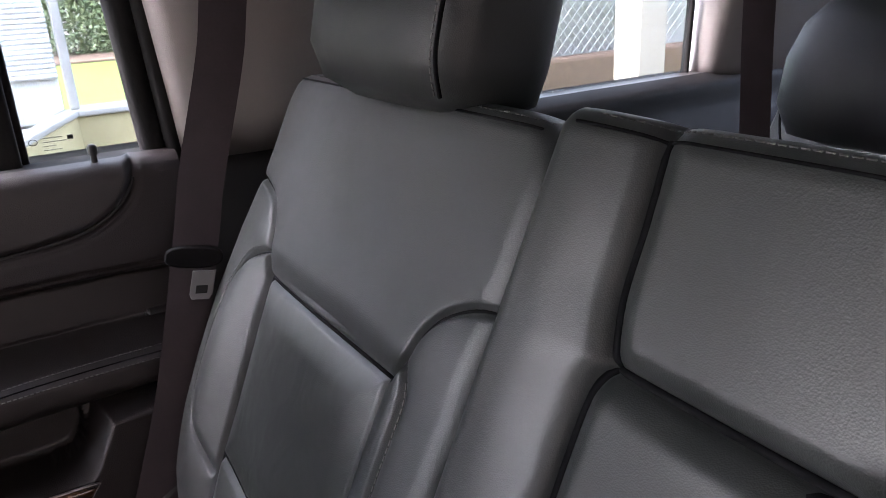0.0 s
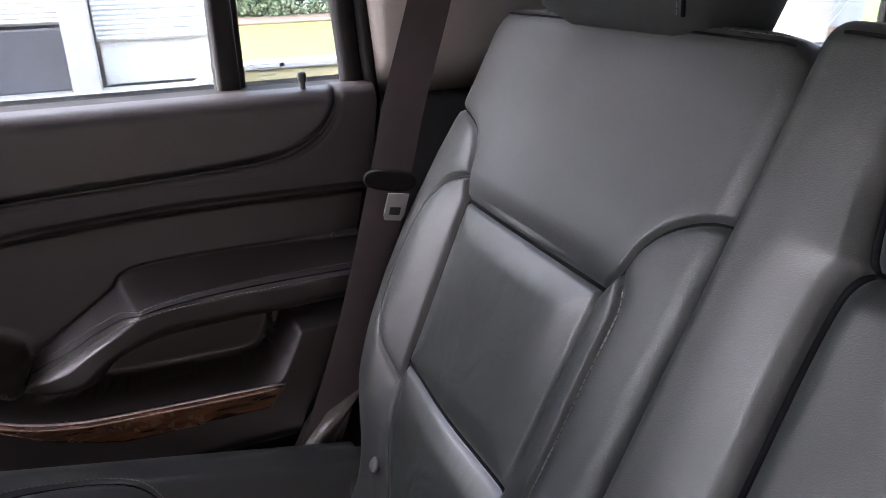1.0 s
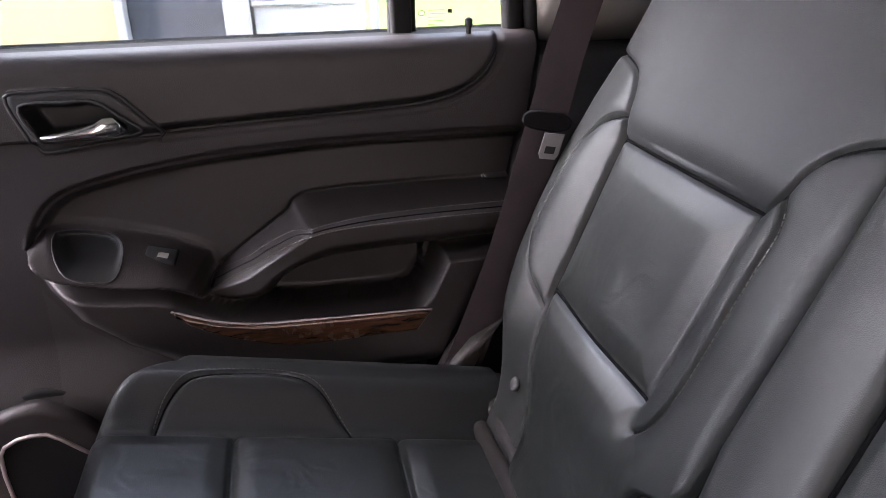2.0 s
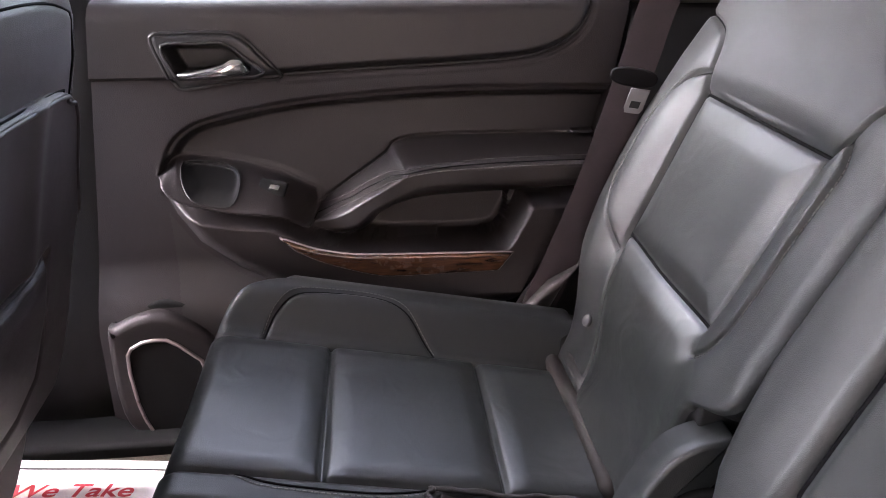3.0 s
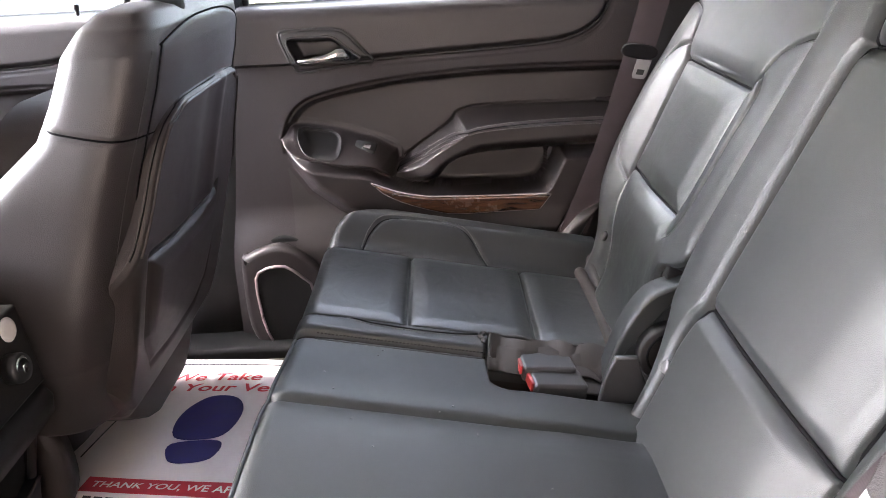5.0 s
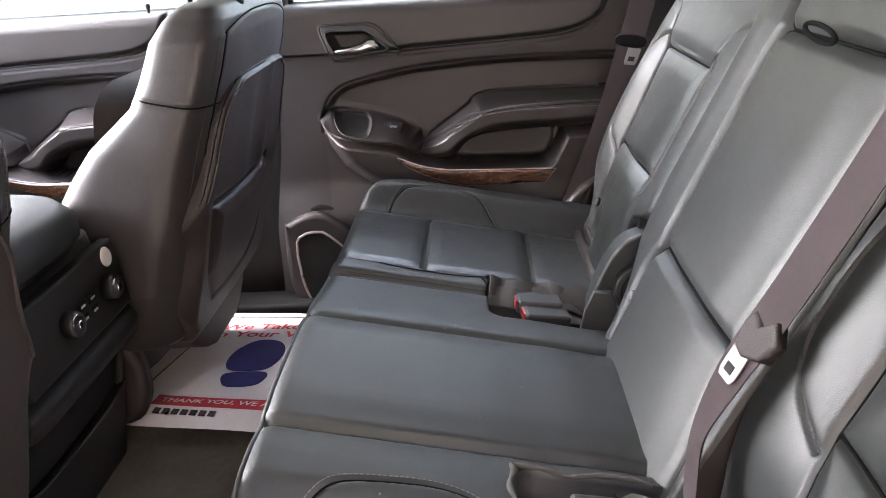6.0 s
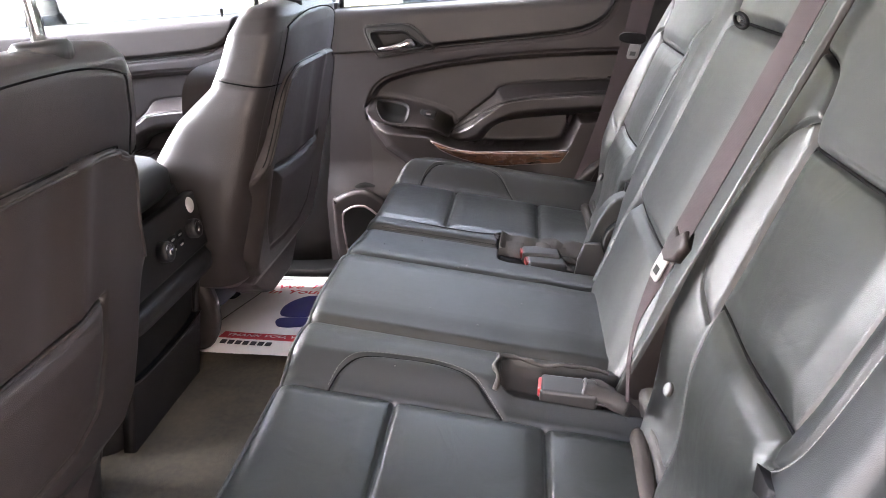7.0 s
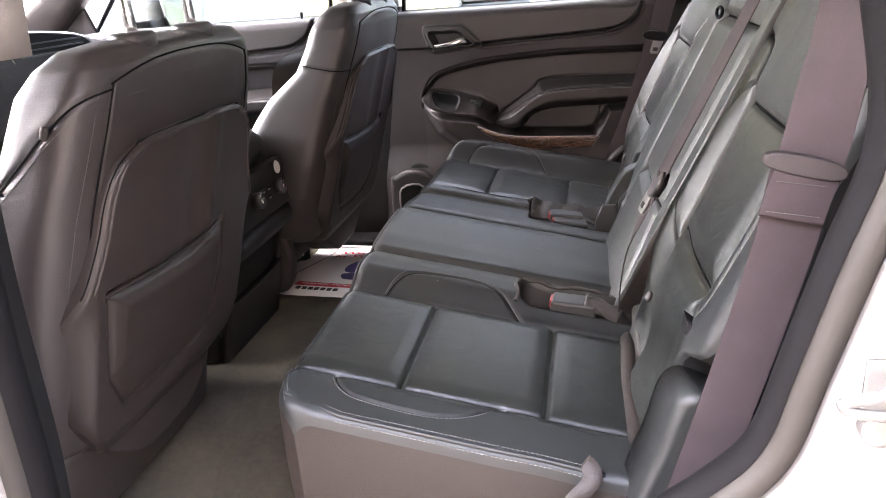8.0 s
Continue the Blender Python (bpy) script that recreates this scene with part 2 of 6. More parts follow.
def ring(c, ax, ay, n=24, power=2.0):
    """A closed loop about c, between a circle and a rounded square."""
    out = []
    for i in range(n):
        a = 2 * math.pi * i / n
        x, y = math.cos(a), math.sin(a)
        out.append(V3(*c) + V3(*ax) * math.copysign(abs(x) ** (2 / power), x) + V3(*ay) * math.copysign(abs(y) ** (2 / power), y))
    return out


def disc(c, axis, r, h, n=24, dome=0.0):
    """A short round piece with a chamfer, along axis from c."""
    a = V3(*axis) / np.linalg.norm(axis)
    u = np.cross(a, (0.3, 0.9, 0.2))
    u /= np.linalg.norm(u)
    w = np.cross(a, u)
    c = V3(*c)
    return loft([ring(c + a * z, u * q, w * q, n) for z, q in ((0, r), (h * 0.8, r), (h, r * 0.9), (h + dome, r * 0.6))])


def slab(outline, to3, depth, bevel=0.003, seg=2):
    """A plate: a 2D outline, raised by depth; to3(a, b, h) gives the place."""
    bm = bmesh.new()
    lo = [bm.verts.new((a, b, 0)) for a, b in outline]
    f = bm.faces.new(lo)
    f.normal_update()
    if f.normal.z > 0:
        f.normal_flip()
    ex = bmesh.ops.extrude_face_region(bm, geom=[f])
    top = [g for g in ex["geom"] if isinstance(g, bmesh.types.BMVert)]
    bmesh.ops.translate(bm, vec=(0, 0, depth), verts=top)
    if bevel:
        s = set(top)
        bmesh.ops.bevel(bm, geom=[e for e in bm.edges if e.verts[0] in s and e.verts[1] in s], offset=bevel, segments=seg, affect="EDGES", profile=0.5)
    vs, fs = from_bm(bm)
    return [to3(*v) for v in vs], fs


def dist(U, V, pts):
    """Distance of each grid point from a 2D line."""
    d = np.full(U.shape, 9.0)
    for (ax, ay), (bx, by) in zip(pts[:-1], pts[1:]):
        ex, ey = bx - ax, by - ay
        t = np.clip(((U - ax) * ex + (V - ay) * ey) / (ex * ex + ey * ey + 1e-12), 0, 1)
        d = np.minimum(d, np.hypot(U - ax - t * ex, V - ay - t * ey))
    return d


def inside(U, V, pts):
    r = np.zeros(U.shape, bool)
    m = len(pts)
    for i in range(m):
        (ax, ay), (bx, by) = pts[i], pts[(i + 1) % m]
        if ay != by:
            r ^= ((ay > V) != (by > V)) & (U < (bx - ax) * (V - ay) / (by - ay) + ax)
    return r


def sdf(U, V, pts):
    """Depth inside a closed outline, negative outside."""
    p = list(pts) + [pts[0]]
    return np.where(inside(U, V, pts), 1, -1) * dist(U, V, p)


def ease(a, b, x):
    t = np.clip((x - a) / (b - a), 0, 1)
    return t * t * (3 - 2 * t)


def roll(d, r):
    """How far a rounded edge falls away at the distance d from it."""
    q = np.clip(r - d, 0, r)
    return r - np.sqrt(np.maximum(r * r - q * q, 0))


def groove(d, w=0.0035):
    return np.exp(-(d / w) ** 2)


def field(parent, at, eu, ev, en, U, V, H, area, names, skirt=None):
    """Padded panels: a height over a plane, cut into parts by area. skirt: (name, material, depth) closes the sides and the back."""
    at, eu, ev, en = (V3(*a) for a in (at, eu, ev, en))
    P = at + U[..., None] * eu + V[..., None] * ev + H[..., None] * en
    N = np.cross(np.gradient(P, axis=0), np.gradient(P, axis=1))
    turn = np.dot(np.cross(eu, ev), en) < 0
    N /= np.linalg.norm(N, axis=2)[..., None] + 1e-12
    N[(N @ en) < 0] *= -1
    nu, nv = U.shape
    idx = np.arange(nu * nv).reshape(nu, nv)
    q = np.stack([idx[:-1, :-1], idx[1:, :-1], idx[1:, 1:], idx[:-1, 1:]], -1).reshape(-1, 4)
    if turn:
        q = q[:, ::-1]
    A = area(0.25 * (U[:-1, :-1] + U[1:, :-1] + U[1:, 1:] + U[:-1, 1:]), 0.25 * (V[:-1, :-1] + V[1:, :-1] + V[1:, 1:] + V[:-1, 1:])).reshape(-1)
    flat, fn = P.reshape(-1, 3), N.reshape(-1, 3)
    made = {}
    for k, (name, material, label) in names.items():
        f = q[A == k]
        if len(f):
            used, back = np.unique(f, return_inverse=True)
            made[k] = put(name, (flat[used], back.reshape(-1, 4)), material, parent, label, True, fn[used])
    if skirt:
        edge = np.r_[idx[:, 0], idx[-1, 1:], idx[-2::-1, -1], idx[0, -2:0:-1]]
        a = flat[edge]
        b = a - en * (skirt[2] + ((a - at) @ en)[:, None])
        m = len(edge)
        f = [(i, (i + 1) % m, m + (i + 1) % m, m + i) for i in range(m)]
        f = [x if turn else x[::-1] for x in f]
        put(skirt[0], (np.r_[a, b], f + [tuple(range(m, 2 * m))]), skirt[1], parent, "", True)
    return made


def on(at, eu, ev, en, H):
    """Turns plane coordinates into places on a padded panel, lifted a little."""
    at, eu, ev, en = (V3(*a) for a in (at, eu, ev, en))
    return lambda pts, lift=0.0: np.array([at + a * eu + b * ev + (float(H(np.array([[a]]), np.array([[b]]))[0, 0]) + lift) * en for a, b in pts])


# ---- the vehicle's shell ----
FLOOR = 0.67
shell = thing("cabin_floor", (0, 0, FLOOR), "worn olive-black carpet on the cabin floor", "carpet", kind="structure")


def carpet():
    U, V = np.meshgrid(np.linspace(-1.9, 0.5, 121), np.linspace(-0.8, 0.8, 81), indexing="ij")
    H = 0.003 * np.sin(U * 9 + 2 * V) * np.cos(V * 7) + 0.070 * np.clip((0.66 - np.abs(V - 0.01)) / 0.42, 0, 1) * ease(-0.10, -0.25, U)
    return U, V, H


cu, cv, ch = carpet()
field(shell, (0, 0, FLOOR), (1, 0, 0), (0, 1, 0), (0, 0, 1), cu, cv, ch, lambda a, b: np.zeros(a.shape, int), {0: ("carpet", CARPET, "")}, ("underside", DARK, 0.06))
solo("floor_rear", block((0.3, -0.8, 0.66), (2.35, 0.8, 0.80), 0.01), CARPET, (1.3, 0, 0.66), "raised dark carpeted floor behind the bench", "carpet", kind="structure")

# the opening of the near rear door
GATE = [(0.36, 1.66), (0.43, 1.52), (0.462, 1.41), (0.474, 1.33), (0.455, 1.251), (0.434, 1.165), (0.416, 1.095), (0.382, 1.052), (0.33, 1.0), (0.28, 0.90), (0.23, 0.77), (0.16, 0.69),
        (0.05, 0.66), (-0.18, 0.66), (-0.262, 0.71), (-0.258, 0.85), (-0.246, 0.98), (-0.236, 1.195), (-0.21, 1.42), (-0.17, 1.62), (-0.08, 1.70), (0.27, 1.70)]


def gate_strip(rows):
    """Bands round the door opening: (grow, y) for each ring."""
    g = smooth_line(GATE, 5, True)
    c = V3(0.1, 1.15)
    out = []
    for grow, y in rows:
        d = np.roll(g, -1, 0) - np.roll(g, 1, 0)
        nrm = np.stack([d[:, 1], -d[:, 0]], 1)
        nrm /= np.linalg.norm(nrm, axis=1)[:, None]
        nrm *= np.sign(np.sum(nrm * (g - c), 1))[:, None]
        far = (g - c) / np.linalg.norm(g - c, axis=1)[:, None]
        out.append([V3(a[0], y, a[1]) for a in g + nrm * min(grow, 0.115) + far * max(0.0, grow - 0.115)])
    return loft(out, caps=False)


opening = thing("body_side", (0.1, -0.8, 0.66), "white painted body side round the open rear door", "car body", kind="structure")
put("door_seal", gate_strip([(0.014, -0.772), (0.006, -0.778), (0.001, -0.788), (0.001, -0.800), (0.006, -0.808), (0.010, -0.810)]), SEAL, opening, "black rubber door seal")
put("seal_flange", gate_strip([(0.010, -0.806), (0.012, -0.815), (0.017, -0.821), (0.026, -0.822), (0.031, -0.816), (0.032, -0.80)]), STRIP, opening, "grey-brown flange of the seal")
# the deep shade between belt and seal is put into this trim's colour
put("inner_trim", gate_strip([(0.014, -0.774), (0.03, -0.760), (0.055, -0.72), (0.065, -0.70)]), DARK, opening, "plastic trim inside the seal, coloured black for the deep shade there")
put("jamb", gate_strip([(0.026, -0.806), (0.034, -0.822), (0.045, -0.830), (0.09, -0.842), (0.105, -0.855), (0.112, -0.90), (0.13, -0.955), (0.40, -0.985), (0.75, -0.99)]), PAINT, opening, "glossy white painted jamb")


def side_wall(name, y, t, holes, label):
    """A body side of the cabin, with window openings left out: panels between the given spans."""
    for lo, hi in holes:
        solo(name, block((lo[0], y, lo[1]), (hi[0], y + t, hi[1]), 0.006), PAINT, ((lo[0] + hi[0]) / 2, y, lo[1]), label, "car body", kind="structure")


side_wall("wall_right", 0.90, 0.07, [((-1.7, 0.45), (2.35, 1.295)), ((2.0, 1.335), (2.35, 1.8)), ((0.50, 1.335), (1.06, 1.8)), ((-0.46, 1.335), (-0.26, 1.8)), ((-1.7, 1.70), (2.35, 1.8))], "white painted outer side of the vehicle")
side_wall("wall_left", -0.97, 0.05, [((0.86, 0.45), (2.35, 1.335)), ((-1.7, 0.45), (-0.66, 1.335)), ((2.0, 1.335), (2.35, 1.8)), ((-1.7, 1.70), (2.35, 1.8))], "white painted outer side of the vehicle")
solo("tailgate", block((2.33, -0.9, 0.45), (2.4, 0.9, 1.35), 0.02), PAINT, (2.36, 0, 0.45), "white tailgate below the rear window", "car body", kind="structure")
solo("ceiling", block((-1.15, -0.80, 1.735), (2.3, 0.80, 1.765), 0.01), HEADLINER, (0.5, 0, 1.735), "light grey cloth headliner", "headliner", kind="structure")
solo("roof", block((-1.2, -0.86, 1.77), (2.36, 0.86, 1.82), 0.02), PAINT, (0.5, 0, 1.77), "white painted roof panel", "car roof", kind="structure")


def pillar(name, a, b, wa, wb, material, label, depth=0.05):
    """A trim post from a to b, with its breadths along the vehicle."""
    a, b = V3(*a), V3(*b)
    rows = []
    for k in range(9):
        t = k / 8
        c = a + (b - a) * t
        rows.append(ring(c, (wa + (wb - wa) * t, 0, 0), (0, depth, 0), 20, 3.5))
    return solo(name, loft(rows), material, tuple(a), label, "pillar trim", kind="structure")


solo("pillar_b_right_lower", loft([ring((-0.36 - (1.36 - z) * 0.09, y, z), (0.115, 0, 0), (0, 0.035, 0), 24, 4) for z, y in ((0.62, 0.83), (0.9, 0.84), (1.2, 0.85), (1.37, 0.86))]), CONSOLE, (-0.34, 0.83, 0.62), "dark lower trim of the centre pillar", "pillar trim", kind="structure")
solo("sill_plate_right", block((-0.95, 0.722, 0.655), (0.30, 0.83, 0.694), 0.010, 3), DARK, (-0.3, 0.78, 0.655), "dark plastic door sill plate", "sill plate", kind="structure")
# far-side pillars and lower trim
pillar("pillar_c_right", (0.66, 0.845, 1.34), (0.66, 0.80, 1.75), 0.168, 0.20, PILLAR, "grey-brown cloth-look trim of the rear pillar")
pillar("pillar_b_right", (-0.36, 0.87, 1.33), (-0.33, 0.82, 1.75), 0.085, 0.08, PILLAR, "grey-brown trim of the centre pillar")
pillar("pillar_d_right", (1.735, 0.86, 1.31), (1.72, 0.80, 1.75), 0.27, 0.25, PILLAR, "light grey plastic trim behind the rear side window")
pillar("pillar_c_left", (0.80, -0.845, 1.34), (0.72, -0.80, 1.75), 0.24, 0.24, PILLAR, "grey-brown cloth-look trim of the rear pillar")
pillar("pillar_d_left", (1.70, -0.86, 1.34), (1.66, -0.80, 1.75), 0.27, 0.25, PILLAR, "light grey plastic trim behind the rear side window")
for sy, nm in ((1, "right"), (-1, "left")):
    zz = np.linspace(0.66, 1.345, 60)
    x0 = np.interp(zz, [0.62, 0.86, 0.954, 1.051, 1.125, 1.238, 1.335, 1.36], [0.25, 0.29, 0.345, 0.42, 0.446, 0.472, 0.486, 0.486]) + (0.006 if sy > 0 else 0.05)
    U, V = x0 + np.linspace(0, 1, 100)[:, None] * (2.3 - x0), np.repeat(zz[None], 100, 0)
    H = 0.03 * ease(1.31, 1.22, V) - roll(1.345 - V, 0.03) + 0.02 * np.exp(-((V - 0.98) / 0.1) ** 2)
    t = thing("quarter_trim_" + nm, (1.2, sy * 0.78, 0.66), "black plastic trim below the rear side window", "trim panel", kind="structure")
    # the left panel is darker: shade behind the near belt, put into its colour
    field(t, (0, sy * 0.80, 0), (1, 0, 0), (0, 0, 1), (0, -sy, 0), U, V, H, lambda a, b: np.zeros(a.shape, int), {0: ("panel", DARK if sy < 0 else CONSOLE, "")}, ("rim", DARK if sy < 0 else SHELL, 0.0 if sy < 0 else 0.09))


# ---- doors ----
TRIM = smooth_line([(-0.03, 1.253), (0.10, 1.259), (0.234, 1.264), (0.345, 1.272), (0.40, 1.293), (0.428, 1.325), (0.436, 1.37)], 6)
BELT_LINE = smooth_line([(-0.189, 1.085), (-0.187, 1.115), (-0.176, 1.146), (-0.154, 1.172), (-0.109, 1.192), (0.02, 1.215), (0.191, 1.226), (0.365, 1.226), (0.52, 1.222)], 6)
ARM = smooth_line([(0.018, 1.042), (0.06, 1.072), (0.101, 1.100), (0.138, 1.126), (0.150, 1.142), (0.19, 1.150), (0.30, 1.151), (0.54, 1.148), (0.54, 1.080), (0.296, 1.073), (0.184, 1.067), (0.133, 1.052), (0.100, 1.020), (0.05, 1.014)], 5, True)
ARM_TOP = smooth_line([(0.018, 1.042), (0.06, 1.072), (0.101, 1.100), (0.138, 1.126), (0.150, 1.142), (0.19, 1.150), (0.30, 1.151), (0.54, 1.148)], 5)
ARM_LOW = smooth_line([(0.54, 1.080), (0.296, 1.073), (0.184, 1.067), (0.133, 1.052), (0.100, 1.020), (0.05, 1.014), (0.018, 1.030)], 5)
LOW_TOP = smooth_line([(-0.196, 1.118), (-0.161, 1.085), (-0.088, 1.067), (-0.021, 1.058), (0.02, 1.036), (0.115, 1.008), (0.22, 1.003), (0.295, 1.006), (0.318, 1.035), (0.338, 1.078), (0.52, 1.085)], 6)
LOW = [tuple(p) for p in smooth_line([(-0.192, 1.115), (-0.161, 1.085), (-0.088, 1.067), (-0.021, 1.058), (0.02, 1.036), (0.115, 1.008), (0.22, 1.003), (0.295, 1.006), (0.318, 1.035), (0.338, 1.078)], 6)] + \
      [(0.56, 1.085), (0.56, 0.88), (0.10, 0.88), (-0.02, 0.915), (-0.10, 0.955), (-0.155, 1.0), (-0.185, 1.05), (-0.197, 1.09)]
LOW_REST = [(0.56, 0.88), (0.10, 0.88), (-0.02, 0.915), (-0.10, 0.955), (-0.155, 1.0), (-0.185, 1.05), (-0.197, 1.09)]
POCKET = [(0.365, 1.082), (0.190, 1.074), (0.140, 1.052), (0.105, 1.006), (0.20, 0.995), (0.30, 0.995), (0.365, 1.03)]
SWITCH = [tuple(p) for p in smooth_line([(-0.186, 1.112), (-0.174, 1.136), (-0.14, 1.136), (-0.08, 1.124), (-0.02, 1.105), (0.028, 1.078), (0.022, 1.038), (-0.021, 1.058), (-0.088, 1.067), (-0.158, 1.086)], 5, True)]
SWITCH_TOP = [(-0.200, 1.105), (-0.186, 1.122), (-0.174, 1.136), (-0.14, 1.136), (-0.08, 1.124), (-0.02, 1.105), (0.028, 1.078), (0.030, 1.060)]
CUP = [tuple(p) for p in smooth_line([(-0.160, 1.128), (-0.10, 1.121), (-0.078, 1.104), (-0.088, 1.080), (-0.140, 1.092)], 5, True)]
BEZEL = [tuple(p) for p in smooth_line([(-0.170, 1.310), (-0.14, 1.314), (-0.109, 1.315), (-0.066, 1.313), (-0.048, 1.305), (-0.032, 1.289), (-0.004, 1.252), (-0.04, 1.248), (-0.081, 1.245), (-0.138, 1.238), (-0.150, 1.246), (-0.160, 1.270)], 4, True)]
PULL = [tuple(p) for p in smooth_line([(-0.156, 1.299), (-0.11, 1.301), (-0.074, 1.300), (-0.049, 1.281), (-0.027, 1.259), (-0.089, 1.254), (-0.134, 1.252), (-0.147, 1.266)], 4, True)]


def door_height(x, z):
    h = 0.010 * ease(0, 0.012, np.where(z > np.interp(x, TRIM[:, 0], TRIM[:, 1]), dist(x, z, TRIM), -1.0)) * (x < 0.436)
    low = z < np.interp(x, BELT_LINE[:, 0], BELT_LINE[:, 1], left=0)
    rec = np.where(low & (x > -0.188), dist(x, z, BELT_LINE), 0)
    h = h - 0.026 * ease(0.0, 0.016, rec)
    h = h - 0.050 * ease(0.0, 0.014, sdf(x, z, POCKET))
    lo = sdf(x, z, LOW)
    under = z < np.interp(x, LOW_TOP[:, 0], LOW_TOP[:, 1])
    top = np.where(under, 1, -1) * dist(x, z, LOW_TOP)
    rim = np.where(lo > 0, np.minimum(dist(x, z, LOW_REST), 0.3), 0)
    h = np.where(under & (x > -0.188), np.maximum(h, 0.0), h)
    h = np.maximum(h, -0.026 + 0.092 * ease(-0.010, 0.016, np.minimum(top, lo)) * (0.28 + 0.72 * ease(0, 0.055, rim)))
    h = h + 0.028 * ease(0.98, 0.88, z) * ease(-0.36, -0.26, x)
    sw = sdf(x, z, SWITCH)
    du, db = dist(x, z, SWITCH_TOP), dist(x, z, LOW_TOP)
    k = ease(-0.010, 0.006, sw)
    h = h * (1 - k) + k * (-0.025 + 0.088 * ease(-0.05, 1.0, du / (du + db + 1e-6)))
    h = h - 0.026 * ease(0.0, 0.010, sdf(x, z, CUP))
    ar = sdf(x, z, ARM)
    dt, dl = dist(x, z, ARM_TOP), dist(x, z, ARM_LOW)
    q = dt / (dt + dl + 1e-6)
    arch = ease(-0.12, 0.34, q) * (1 - 0.6 * np.clip((q - 0.60) / 0.40, 0, 1) ** 2)
    arch = (arch - 0.17 * (1 - np.clip(q / 0.34, 0, 1))) * (0.55 + 0.45 * ease(0.0, 0.14, x))
    h = np.maximum(h, np.where(ar > 0, -0.024 + 0.080 * arch, -0.05))

    h = h - 0.005 * groove(dist(x, z, ARM_TOP), 0.003)
    pu = sdf(x, z, PULL)
    h = h + 0.006 * ease(-0.004, 0.006, sdf(x, z, BEZEL)) - 0.034 * ease(0.0, 0.012, pu)
    h = h - 0.006 * groove(dist(x, z, TRIM), 0.0035) - 0.002 * groove(dist(x, z, TRIM + V3(0.004, -0.009)), 0.003) * (x > -0.01)
    h = h - 0.006 * groove(dist(x, z, BELT_LINE), 0.0032)
    return h - roll(1.356 - z, 0.028)


def door_area(x, z):
    a = np.full(x.shape, 1)
    a[(z > np.interp(x, TRIM[:, 0], TRIM[:, 1])) & (x < 0.436)] = 0
    a[(z < np.interp(x, BELT_LINE[:, 0], BELT_LINE[:, 1], left=0)) & (x > -0.188)] = 2
    a[inside(x, z, LOW)] = 5
    a[inside(x, z, SWITCH)] = 3
    a[inside(x, z, CUP)] = 7
    a[inside(x, z, ARM)] = 4
    a[inside(x, z, BEZEL)] = 6
    return a


def lock_knob(parent, x, y, z):
    k = put("lock_knob", loft([ring((x, y, z + h), (r, 0, 0), (0, r, 0), 12) for h, r in ((-0.006, 0.012), (0.0, 0.012), (0.003, 0.006), (0.006, 0.0035), (0.020, 0.0035), (0.022, 0.0055), (0.030, 0.0055), (0.033, 0.003))]), GLOSS, parent, "black plastic lock knob")
    return k


